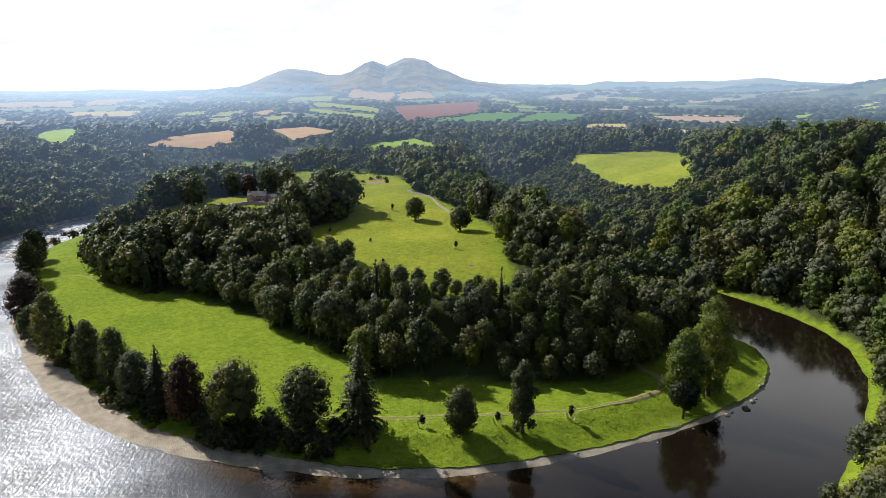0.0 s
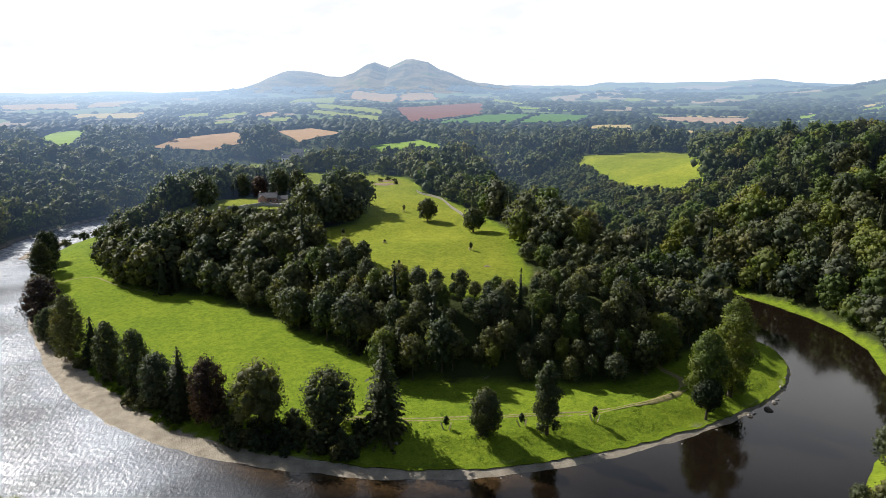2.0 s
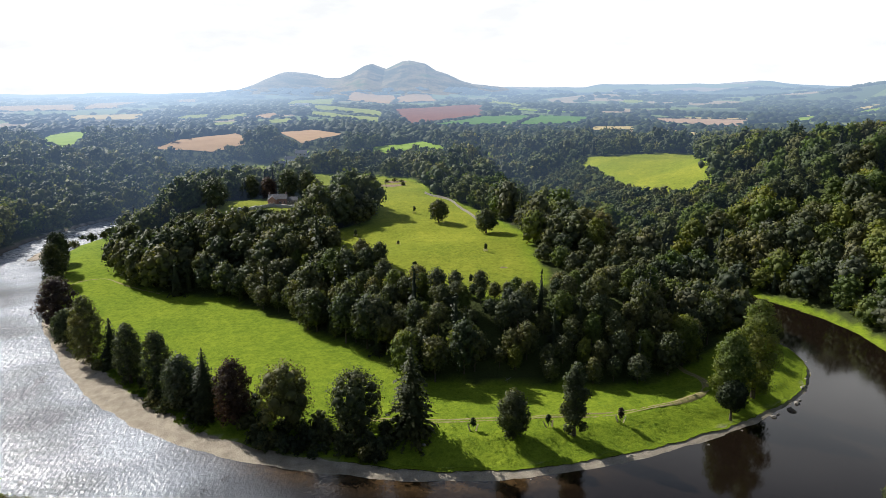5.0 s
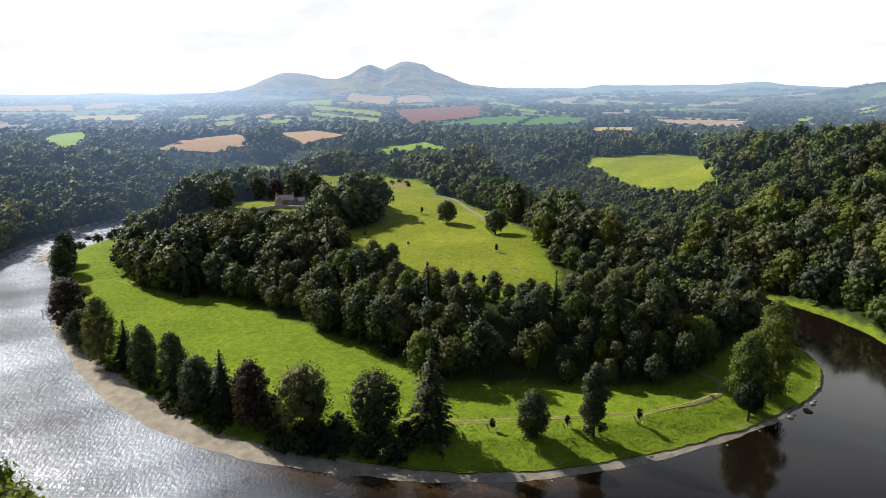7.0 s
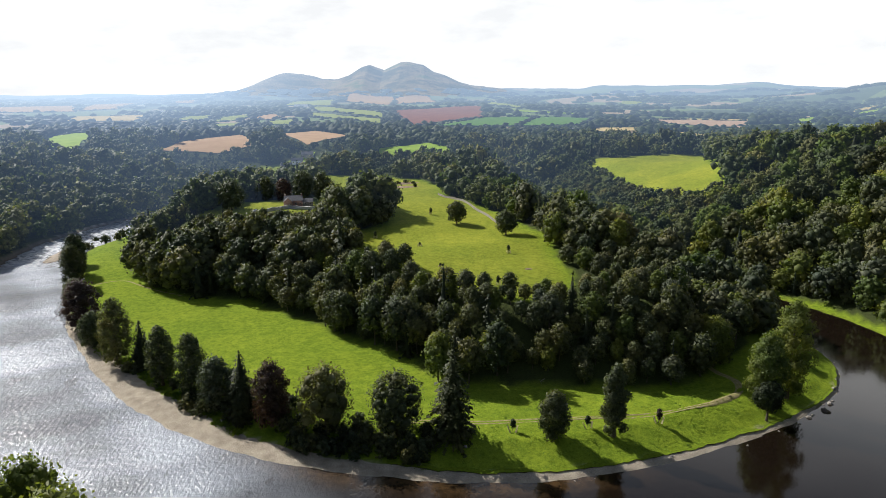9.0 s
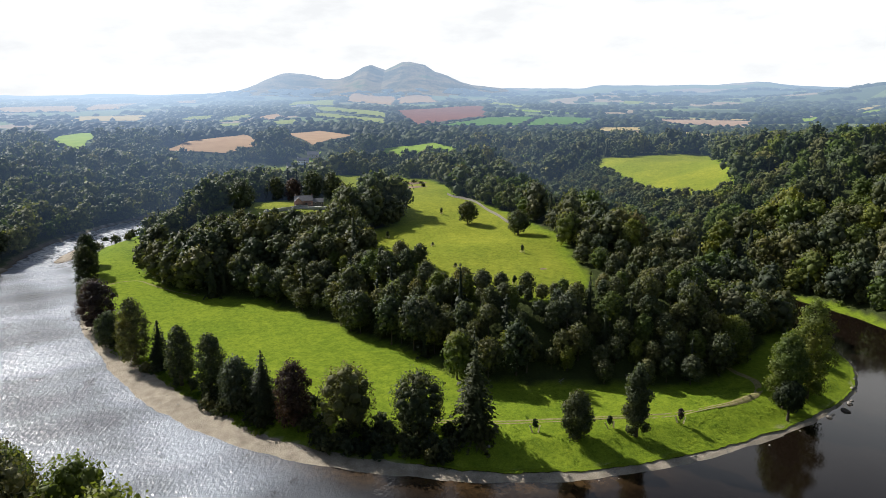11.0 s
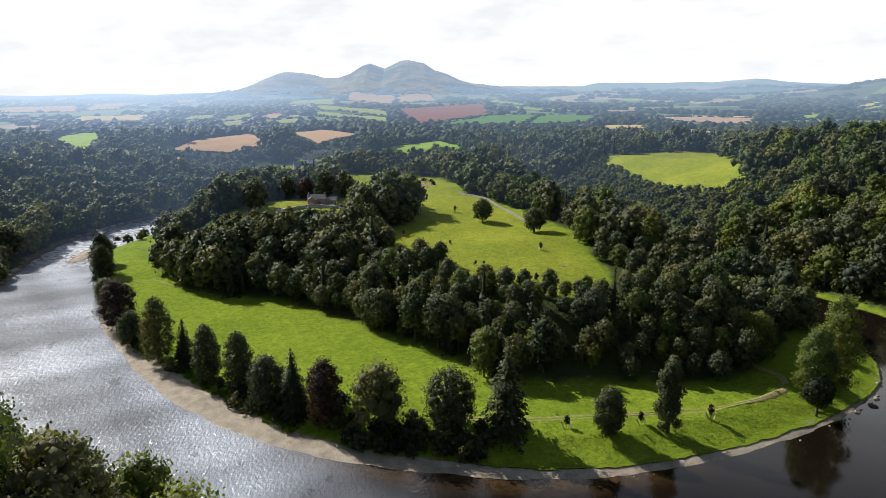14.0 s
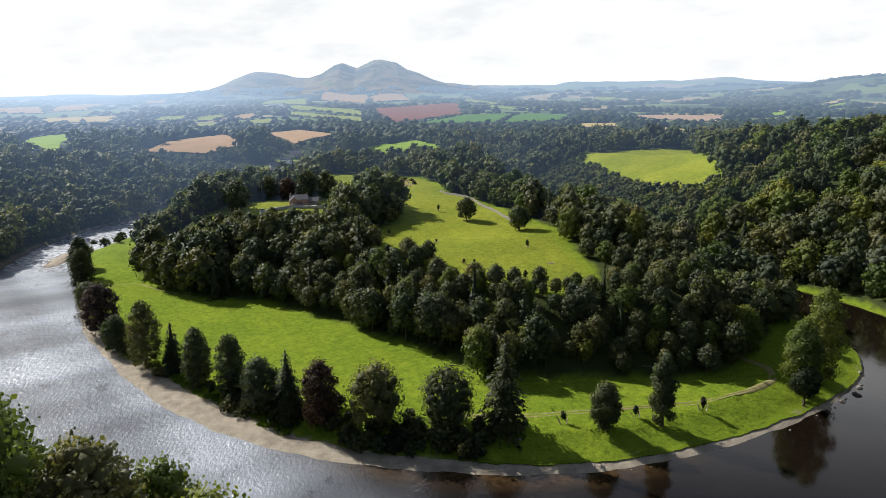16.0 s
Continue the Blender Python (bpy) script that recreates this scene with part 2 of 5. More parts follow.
def plain_material(name, a, b, scale=1.0, rough=0.8, metal=0.0, relief=0.3):
    k = Mat(name)
    n = k.noise(scale, 5)
    return k.colour(k.ramp(n, (0.3, a), (0.7, b))).set(rough, metal).bump(n, relief, 0.03).m


LEAF = leaf_material("broad_leaves", (0.062, 0.071, 0.039), (0.116, 0.130, 0.068))
LEAF_DARK = leaf_material("needles", (0.027, 0.037, 0.019), (0.048, 0.061, 0.030), 0.3)
LEAF_COPPER = leaf_material("copper_leaves", (0.034, 0.022, 0.025), (0.064, 0.043, 0.044), 0.25)
LEAF_PALE = leaf_material("silver_leaves", (0.072, 0.081, 0.051), (0.123, 0.131, 0.082), 0.3)
LEAF_BRIGHT = leaf_material("sunny_leaves", (0.106, 0.132, 0.036), (0.157, 0.187, 0.056), 0.38)
LEAF_FAR = leaf_material("hazed_far_leaves", (0.022, 0.036, 0.014), (0.058, 0.082, 0.028), far=True, patch=0.012)
BARK = bark_material()
GROUND = ground_material()
FAR_GROUND = far_ground_material()
HILL = hill_material()
WATER = water_material()

# ---- lie of the land ----
# the river's middle line with half its width, from upstream to downstream
RIVER = np.array([
    (80, 860, 9), (52, 740, 10), (50, 670, 11), (62, 560, 11), (76, 450, 12), (100, 370, 15), (120, 310, 18), (134, 277, 20), (139.5, 252, 20),
    (138.5, 235, 16.5), (133, 217, 15), (121, 198, 14.5), (107, 182, 16.5), (86, 164, 19.5), (57, 147, 22), (22, 136.5, 21), (-12, 133, 20),
    (-42, 137, 19), (-74, 146, 17.5), (-106, 157, 20), (-152, 187, 23.5), (-208, 252, 27), (-232, 300, 26), (-253, 350, 22.5), (-270, 400, 20),
    (-270, 447, 22), (-250, 515, 24), (-215, 575, 22), (-190, 650, 20), (-230, 760, 18)], float)
# foot of the raised ground inside the bend
SCARP = np.array([
    (-222, 425), (-205, 370), (-180, 325), (-149, 301), (-118, 293), (-103, 279), (-82, 264), (-62, 242), (-42, 226), (-28, 204), (10, 200),
    (48, 199), (68, 208), (96, 238), (116, 265), (110, 300), (84, 360), (60, 450), (48, 560), (38, 680), (-30, 780), (-150, 680), (-190, 560), (-226, 480)], float)
# open pasture on the raised ground
PASTURE = np.array([
    (-78, 352), (-57, 303), (-40, 282), (-33, 265), (-20, 251), (-5, 246), (12, 241), (25, 263), (24, 291), (26, 326), (18, 361), (8, 395),
    (-4, 431), (-24, 472), (-29, 514), (-56, 553), (-97, 572), (-131, 560), (-124, 520), (-108, 470), (-98, 448), (-84, 432), (-72, 440), (-58, 420), (-52, 395), (-58, 370)], float)
LAWN = np.array([(-170, 390), (-160, 416), (-132, 438), (-112, 432), (-94, 426), (-88, 412), (-94, 398), (-120, 388), (-142, 376)], float)
FAR_PASTURE = np.array([(124, 684), (133, 612), (135, 520), (139, 480), (154, 456), (170, 456), (180, 475), (203, 556), (244, 680), (194, 688)], float)
# breadth of the shingle along the inner bank, by x
SHINGLE_X = (-210, -195, -178, -140, -118, -100, -86, -60, 0, 80, 120)
SHINGLE_W = (0.3, 2.5, 8.0, 11.5, 12.5, 10.0, 8.0, 6.0, 3.2, 2.0, 1.0)
TRACK = np.array([(-40, 179), (-19, 178), (-1, 179), (16, 180), (34, 182), (53, 187), (64, 192), (71, 198), (73, 206), (70, 211), (67, 219)], float)


def smooth(a, b, v):
    t = np.clip((v - a) / (b - a), 0, 1)
    return t * t * (3 - 2 * t)


def bend(points, n=6):
    """A smooth curve through points."""
    p = np.vstack([2 * points[0] - points[1], points, 2 * points[-1] - points[-2]])
    out = []
    for i in range(1, len(p) - 2):
        for t in np.arange(n) / n:
            a, b, c, d = p[i - 1:i + 3]
            out.append(0.5 * (2 * b + (c - a) * t + (2 * a - 5 * b + 4 * c - d) * t * t + (3 * b - a - 3 * c + d) * t ** 3))
    return np.array(out + [points[-1]])


def to_line(x, y, line, values=None):
    """Distance from places to a line, and the line's value there."""
    best, val = np.full(x.shape, 1e9), np.zeros(x.shape)
    for i in range(len(line) - 1):
        (ax, ay), (bx, by) = line[i, :2], line[i + 1, :2]
        ex, ey = bx - ax, by - ay
        t = np.clip(((x - ax) * ex + (y - ay) * ey) / (ex * ex + ey * ey), 0, 1)
        d = np.hypot(x - ax - t * ex, y - ay - t * ey)
        near = d < best
        best = np.where(near, d, best)
        if values is not None:
            val = np.where(near, values[i] + t * (values[i + 1] - values[i]), val)
    return best, val


def inside(x, y, poly):
    hit = np.zeros(x.shape, bool)
    for (ax, ay), (bx, by) in zip(poly, np.roll(poly, -1, 0)):
        cross = (ay > y) != (by > y)
        with np.errstate(divide="ignore", invalid="ignore"):
            hit ^= cross & (x < (bx - ax) * (y - ay) / (by - ay) + ax)
    return hit


def depth_in(x, y, poly):
    """Metres inside the outline; outside: minus."""
    d, _ = to_line(x, y, np.vstack([poly, poly[:1]]))
    return np.where(inside(x, y, poly), d, -d)


RIVER_LINE = bend(RIVER, 5)
SCARP_LINE, PASTURE_LINE = bend(np.vstack([SCARP, SCARP[:1]]), 3)[:-1], bend(np.vstack([PASTURE, PASTURE[:1]]), 3)[:-1]
SHORE_LOOP = RIVER_LINE[:, :2]


def rough_ground(x, y, size, seed=0.0):
    """Gentle uneven swells."""
    u, v = x / size + seed, y / size - seed * 1.7
    return (np.sin(u * 2.1 + 1.3 * np.sin(v * 1.7)) + np.sin(v * 2.6 + 1.1 * np.sin(u * 1.9 + 2)) + 0.5 * np.sin(u * 5.3 + v * 4.1) + 0.5 * np.sin(v * 6.1 - u * 3.7)) / 3


def river_side(x, y):
    """Metres from the water's edge (in the water: minus), and whether the place lies inside the bend."""
    d, half = to_line(x, y, RIVER_LINE, RIVER_LINE[:, 2])
    return d - half + 0.8 * rough_ground(x, y, 9, 3), inside(x, y, SHORE_LOOP)


RIDGE_X = (-1700, -1500, -1313, -1131, -1020, -950, -897, -820, -743, -683, -582, -510, -440, -400, -318, -222, -186, -96, -32, 36, 107, 178, 251, 372, 520, 900)
RIDGE_Z = (0, 4, 12, 36, 69, 106, 126, 118, 110, 96, 96, 116, 160, 171, 134, 180, 186, 173, 136, 117, 82, 55, 44, 18, 6, 0)


def far_height(x, y):
    r = np.hypot(x, y)
    z = 34 + 0.011 * np.clip(y - 900, 0, 3600) + 4 * rough_ground(x, y, 420, 1)
    ridge = np.interp(x + 0.03 * (y - 3900), RIDGE_X, RIDGE_Z)
    fall = smooth(2700, 3900, y) ** 1.6 * (1 - 0.8 * smooth(3950, 4500, y))
    z = z + ridge * fall * (1 + 0.07 * rough_ground(x, y, 130, 5) * smooth(4000, 3500, y))
    az = x / np.maximum(y, 1)
    rim = 40 * smooth(0.02, 0.14, az) + 34 * np.exp(-((az - 0.475) / 0.045) ** 2) + 12 * np.exp(-((az - 0.41) / 0.06) ** 2) + 9 * np.exp(-((az - 0.25) / 0.05) ** 2) + 11 * rough_ground(az * 900, az * 300, 60, 2) + 5 * rough_ground(az * 900, az * 500, 22, 3)
    z = z + rim * smooth(3300, 4350, r) + 10 * smooth(3300, 4400, r)
    z = z + 26 * smooth(0.03, 0.2, az) * np.exp(-((r - 3000) / 300) ** 2) * (0.6 + 0.4 * rough_ground(x, y, 300, 7))
    z = z + 30 * smooth(0.05, 0.2, az) * np.exp(-((r - 3650) / 220) ** 2) * (0.55 + 0.45 * rough_ground(az * 900, az * 200, 90, 8))
    z = z + 86 * np.exp(-((x - 2050) / 560) ** 2 - ((y - 2500) / 420) ** 2)
    return np.where(r > 4620, z - (r - 4620) * 0.8, z)


def height(x, y):
    """Height of the ground."""
    x, y = np.asarray(x, float), np.asarray(y, float)
    d, ins = river_side(x, y)
    # flood plain inside the bend
    shelf = np.interp(x, SHINGLE_X, SHINGLE_W) + 1.0
    plain = np.where(d < shelf, 0.1 + 1.2 * d / shelf, 1.3 + 3.4 * smooth(0, 13, d - shelf)) + 0.25 * rough_ground(x, y, 16) * smooth(5, 20, d) + 0.3 * np.sin(d * 0.95 + 2 * rough_ground(x, y, 18, 5)) * smooth(5, 8, d) * smooth(30, 18, d) * smooth(-30, 10, x)
    # raised ground with its wooded scarp
    s = depth_in(x, y, SCARP_LINE)
    top = 20.5 + 2.0 * rough_ground(x, y, 60, 4) + 5 * np.exp(-((x + 128) / 42) ** 2 - ((y - 412) / 36) ** 2) + 0.012 * (y - 300)
    raised = top * smooth(1, 46 - 12 * smooth(-45, -10, x) * smooth(75, 55, x), s)
    inner = plain + raised
    # outer banks and hills
    bank = np.where(d < 4, 0.1 + 0.3 * d, 1.3 + (0.46 + 0.42 * smooth(-50, -110, x) * smooth(230, 150, y)) * (d - 4))
    hill_top = 36 + 26 * smooth(150, 232, x + 0.02 * (420 - y)) * (1 - smooth(430, 640, y)) + 20 * (1 - smooth(230, 390, y)) * smooth(150, 260, x)
    near_hill = 56 - 42 * smooth(110, 330, y)
    hill_top = near_hill + (hill_top - near_hill) * smooth(-60, 90, x)
    hill_top = hill_top + 3 * rough_ground(x, y, 70, 6) * smooth(10, 60, d)
    k = 6.0
    outer = -k * np.log(np.exp(-np.clip(bank, -20, 150) / k) + np.exp(-np.clip(hill_top, -20, 150) / k))
    left = 2 + 0.16 * np.clip(d, 0, 150) + 2 * rough_ground(x, y, 60, 8)
    left_side = smooth(-190, -240, x) * smooth(180, 260, y)
    outer = outer * (1 - left_side) + np.minimum(left, 26) * left_side
    z = np.where(ins & (y < 800), inner, outer)
    bed = np.clip(0.1 + 0.16 * d, -2.2, 0.1)
    isle = np.hypot((y - 408) / 28, (x + 262 + 0.04 * (y - 408)) / 7.5)
    bed = np.maximum(bed, 1.5 - 1.6 * isle ** 2 + 0.3 * rough_ground(x, y, 6, 2))
    z = np.where(d < 0, bed, z)
    blend = smooth(640, 900, y)
    return z * (1 - blend) + far_height(x, y) * blend

# ---- mesh helpers ----


def mesh_of(name, verts, faces, material, smooth_faces=False, normals=None):
    """A mesh from an array of places and a list of arrays of faces (each array of one corner count)."""
    me = bpy.data.meshes.new(name)
    faces = [np.asarray(f, np.int32) for f in faces if len(f)]
    me.vertices.add(len(verts))
    me.vertices.foreach_set("co", np.asarray(verts, np.float32).ravel())
    counts = np.concatenate([np.full(len(f), f.shape[1], np.int32) for f in faces])
    loops = np.concatenate([f.ravel() for f in faces])
    me.loops.add(len(loops))
    me.loops.foreach_set("vertex_index", loops)
    me.polygons.add(len(counts))
    me.polygons.foreach_set("loop_start", np.concatenate([[0], np.cumsum(counts)[:-1]]).astype(np.int32))
    me.polygons.foreach_set("use_smooth", np.full(len(counts), smooth_faces))
    me.update(calc_edges=True)
    me.validate()
    if normals is not None:
        me.polygons.foreach_set("use_smooth", np.ones(len(counts), bool))
        me.normals_split_custom_set_from_vertices(normals.tolist())
    if material:
        me.materials.append(material)
    return me


def part(name, bm, material, parent, label=""):
    """Links a bmesh (or a mesh) as one mesh object under a thing or a part."""
    if isinstance(bm, bmesh.types.BMesh):
        me = bpy.data.meshes.new(name)
        bm.to_mesh(me)
        bm.free()
        me.materials.append(material)
    else:
        me = bm
    ob = new(name, me)
    ob.parent = parent
    return tagged(ob, label) if label else ob


def box(bm, x0, x1, y0, y1, z0, z1, bevel=0.0):
    made = bmesh.ops.create_cube(bm, size=1, matrix=Matrix.Translation(((x0 + x1) / 2, (y0 + y1) / 2, (z0 + z1) / 2)) @ Matrix.Diagonal((x1 - x0, y1 - y0, z1 - z0, 1)))
    if bevel:
        edges = {e for v in made["verts"] for e in v.link_edges}
        bmesh.ops.bevel(bm, geom=list(edges), offset=bevel, segments=1, affect="EDGES")
    return bm


# ---- ground, one sheet to the horizon ----


def spaced(fine_from, fine_to, step, end_low, end_high, grow=1.07):
    mid = np.arange(fine_from, fine_to + 0.1, step)
    def run(start, end, sign):
        out, s, v = [], step, start
        while (end - v) * sign > 0:
            s *= grow
            v += sign * s
            out.append(v)
        return out
    return np.array(run(fine_from, end_low, -1)[::-1] + list(mid) + run(fine_to, end_high, 1))


def grid_faces(nx, ny):
    i = np.arange(nx * ny).reshape(ny, nx)
    return np.stack([i[:-1, :-1], i[:-1, 1:], i[1:, 1:], i[1:, :-1]], -1).reshape(-1, 4)


gx, gy = spaced(-300, 250, 2.6, -4700, 4700, 1.05), spaced(125, 440, 2.6, -700, 4900, 1.02)
GX, GY = np.meshgrid(gx, gy)
GZ = height(GX, GY)
gd, gin = river_side(GX, GY)
gs = depth_in(GX, GY, SCARP_LINE)
gp = np.maximum(depth_in(GX, GY, PASTURE_LINE), depth_in(GX, GY, LAWN))
gf = depth_in(GX, GY, FAR_PASTURE)
ground_me = mesh_of("ground", np.stack([GX, GY, GZ], -1).reshape(-1, 3), [grid_faces(len(gx), len(gy))], GROUND, True)
ground_me.materials.append(FAR_GROUND)
ground_me.materials.append(HILL)
wobble = 2.2 * rough_ground(GX, GY, 7, 1)
open_ground = np.where(gin, np.maximum(smooth(2, -2, gs - 3.5 + wobble), smooth(-2, 2, gp + 5 + wobble)), smooth(-2, 2, gf + 5 + wobble))
open_ground = np.maximum(open_ground, smooth(6.5, 3.5, gd + wobble) * (GX > 60))
shelf_w = np.interp(GX, SHINGLE_X, SHINGLE_W) * 0.9 - 0.4
covers = {
    "wood": (1 - open_ground) * (GY < 868),
    "gravel": np.where(gin, smooth(shelf_w + 0.8, shelf_w - 0.8, gd + 0.5 * wobble), smooth(2.0, 0.5, gd + 0.4 * wobble) * (GX < 0)) * (GZ < 2.2),
    "bed": smooth(0.3, -0.8, gd) * (GZ < 0.45),
    "dry": np.maximum(smooth(-6, 6, gp), np.maximum(np.maximum(smooth(-6, 6, gf), 0.8 * smooth(570, 620, GY)), 0.9 * (gd < 2) * (GX < -225) * (GY > 390))),
}
for cover, values in covers.items():
    a = ground_me.attributes.new(cover, "FLOAT", "POINT")
    a.data.foreach_set("value", np.clip(values, 0, 1).astype(np.float32).ravel())
mid_y = (GY[:-1, :-1] + GY[1:, 1:]).ravel() / 2
mid_x = (GX[:-1, :-1] + GX[1:, 1:]).ravel() / 2
hilly = np.interp(mid_x + 0.03 * (mid_y - 3900), RIDGE_X, RIDGE_Z) * smooth(2700, 3900, mid_y) ** 1.6 > 18
ground_me.polygons.foreach_set("material_index", np.where(mid_y < 860, 0, np.where(hilly, 2, 1)).astype(np.int32))
tagged(new("ground", ground_me), "grassy river meadow, raised pasture and wooded slopes reaching to far hills", "ground", kind="structure")

# ---- gravel shore ----
loop_in = RIVER_LINE[(RIVER_LINE[:, 1] < 330)]
seg = np.hypot(*np.diff(loop_in[:, :2], axis=0).T)
along = np.concatenate([[0], np.cumsum(seg)])
ss = np.arange(0, along[-1], 1.6)
cx, cy, hw = [np.interp(ss, along, loop_in[:, i]) for i in range(3)]
tx, ty = np.gradient(cx), np.gradient(cy)
tl = np.hypot(tx, ty)
nx_, ny_ = ty / tl, -tx / tl
inner_sign = np.where(inside(cx + 30 * nx_, cy + 30 * ny_, SHORE_LOOP), 1.0, -1.0)
across = np.linspace(0, 1, 9)
rag = 0.9 * rough_ground(ss, ss * 0.3, 5, 1) + 0.5 * rough_ground(ss, ss * 0.2, 1.9, 4)
wide_here = np.interp(cx + nx_ * inner_sign * hw, SHINGLE_X, SHINGLE_W) + rag * np.interp(cx, (-230, -190, -60, 0), (0.2, 0.9, 0.9, 0.55))
off = hw[:, None] + (-1.2 + (wide_here[:, None] + 1.2) * across[None])
SX = cx[:, None] + nx_[:, None] * inner_sign[:, None] * off
SY = cy[:, None] + ny_[:, None] * inner_sign[:, None] * off
SZ = height(SX, SY) + 0.10 * np.sin(across * 3.14)[None] ** 0.5 + 0.05 * rough_ground(SX, SY, 2.2, 6)
GRAVEL = Mat("gravel")
pebble = GRAVEL.node("ShaderNodeTexVoronoi")
pebble.inputs["Scale"].default_value = 4.5
GRAVEL.link(GRAVEL.place(), pebble.inputs["Vector"])
tone = GRAVEL.ramp(pebble.outputs["Distance"], (0.0, (0.58, 0.515, 0.435)), (0.55, (0.38, 0.335, 0.275)))
tone = GRAVEL.mix(0.8, tone, GRAVEL.ramp(GRAVEL.noise(0.3, 5), (0.32, (0.62, 0.6, 0.56)), (0.65, (1.15, 1.12, 1.05))), "MULTIPLY")
GRAVEL.colour(tone).set(0.9, 0, 0.1).bump(pebble.outputs["Distance"], 0.9, 0.2)
gravel_me = mesh_of("gravel_shore", np.stack([SX, SY, SZ], -1).reshape(-1, 3), [grid_faces(9, len(ss))], GRAVEL.m, True)
tagged(new("gravel_shore", gravel_me), "pale shingle beach between the grass and the water", "shore", kind="structure")

# ---- undercut turf edge above the shingle ----
edge_on = SX[:, -1] > -42
ex, ey, ez = SX[edge_on, -1], SY[edge_on, -1], SZ[edge_on, -1]
dx_, dy_ = (SX[edge_on, -1] - SX[edge_on, -2]), (SY[edge_on, -1] - SY[edge_on, -2])
dl_ = np.hypot(dx_, dy_)
dx_, dy_ = dx_ / dl_, dy_ / dl_
rise = 0.24 + 0.12 * rough_ground(ex, ey, 3.0, 2)
rows_ = [np.stack([ex - 0.1 * dx_, ey - 0.1 * dy_, ez - 0.3], 1), np.stack([ex + 0.05 * dx_, ey + 0.05 * dy_, ez + rise * 0.75], 1),
         np.stack([ex - 0.15 * dx_, ey - 0.15 * dy_, ez + rise], 1), np.stack([ex + 0.9 * dx_, ey + 0.9 * dy_, ez + rise + 0.06], 1), np.stack([ex + 2.4 * dx_, ey + 2.4 * dy_, height(ex + 2.4 * dx_, ey + 2.4 * dy_) - 0.12], 1)]
TURF = Mat("turf_edge")
turf_n = TURF.noise(1.4, 5)
TURF.colour(TURF.ramp(turf_n, (0.3, (0.085, 0.130, 0.010)), (0.7, (0.180, 0.240, 0.020)))).set(0.95, 0, 0.03).bump(turf_n, 0.9, 0.3)
BANK_EARTH = Mat("bank_earth")
be = BANK_EARTH.noise(2.0, 5)
BANK_EARTH.colour(BANK_EARTH.ramp(be, (0.3, (0.035, 0.026, 0.016)), (0.7, (0.09, 0.065, 0.04)))).set(0.95).bump(be, 0.8, 0.1)
turf_me = mesh_of("turf_edge", np.stack(rows_, 1).reshape(-1, 3), [grid_faces(5, len(ex))], TURF.m, False)
turf_me.materials.append(BANK_EARTH.m)
turf_me.polygons.foreach_set("material_index", np.tile([1, 1, 0, 0], len(ex) - 1).astype(np.int32))
tagged(new("turf_edge", turf_me), "undercut edge of grassy turf over dark bare earth", "river bank", kind="structure")

# ---- two-rut farm track on the meadow ----
track_line = bend(TRACK, 10)
TRACK_EARTH = Mat("track_earth")
ruts = TRACK_EARTH.noise(1.2, 5)
TRACK_EARTH.colour(TRACK_EARTH.ramp(ruts, (0.34, (0.17, 0.19, 0.05)), (0.5, (0.27, 0.23, 0.11)), (0.7, (0.36, 0.30, 0.17)))).set(0.95, 0, 0.05).bump(ruts, 0.5, 0.1)
tdx, tdy = np.gradient(track_line[:, 0]), np.gradient(track_line[:, 1])
tdl = np.hypot(tdx, tdy)
worn = smooth(48, 66, track_line[:, 0])
for side in (-1, 1):
    mid_off = side * (0.75 - 0.15 * worn)
    half_w = 0.36 + 0.28 * worn + 0.08 * rough_ground(track_line[:, 0], track_line[:, 1], 1.5, side)
    cols = []
    for k in (-1, -0.4, 0.4, 1):
        ox = mid_off + k * half_w
        X, Y = track_line[:, 0] + tdy / tdl * ox, track_line[:, 1] - tdx / tdl * ox
        cols.append(np.stack([X, Y, height(X, Y) + (0.09 if abs(k) < 1 else 0.03)], 1))
    rut_me = mesh_of("track", np.stack(cols, 1).reshape(-1, 3), [grid_faces(4, len(track_line))], TRACK_EARTH.m, True)
    tagged(new("track", rut_me), "worn earth wheel rut of the meadow track", "track", kind="structure")

# ---- river ----
wx, wy = spaced(-330, 190, 4, -340, 200), spaced(90, 480, 4, 80, 900, 1.05)
WX, WY = np.meshgrid(wx, wy)
wd, win = river_side(WX, WY)
keep = (wd < 6).reshape(WX.shape)
cell = (keep[:-1, :-1] | keep[1:, 1:] | keep[1:, :-1] | keep[:-1, 1:]).ravel()
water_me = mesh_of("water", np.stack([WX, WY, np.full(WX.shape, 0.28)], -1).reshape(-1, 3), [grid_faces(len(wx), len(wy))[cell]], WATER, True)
# riffle roughens the surface and also places the painted pale glitter
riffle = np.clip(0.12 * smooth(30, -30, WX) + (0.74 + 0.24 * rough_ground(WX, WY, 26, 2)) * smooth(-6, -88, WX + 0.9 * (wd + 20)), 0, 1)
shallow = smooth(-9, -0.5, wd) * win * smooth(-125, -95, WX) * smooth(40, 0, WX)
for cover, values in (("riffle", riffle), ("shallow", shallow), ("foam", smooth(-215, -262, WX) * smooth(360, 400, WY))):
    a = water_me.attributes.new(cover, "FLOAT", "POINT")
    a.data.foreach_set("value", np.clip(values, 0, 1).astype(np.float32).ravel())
tagged(new("water", water_me), "wide peat-brown river bending round the meadow, glittering and rippled", "river", kind="structure")

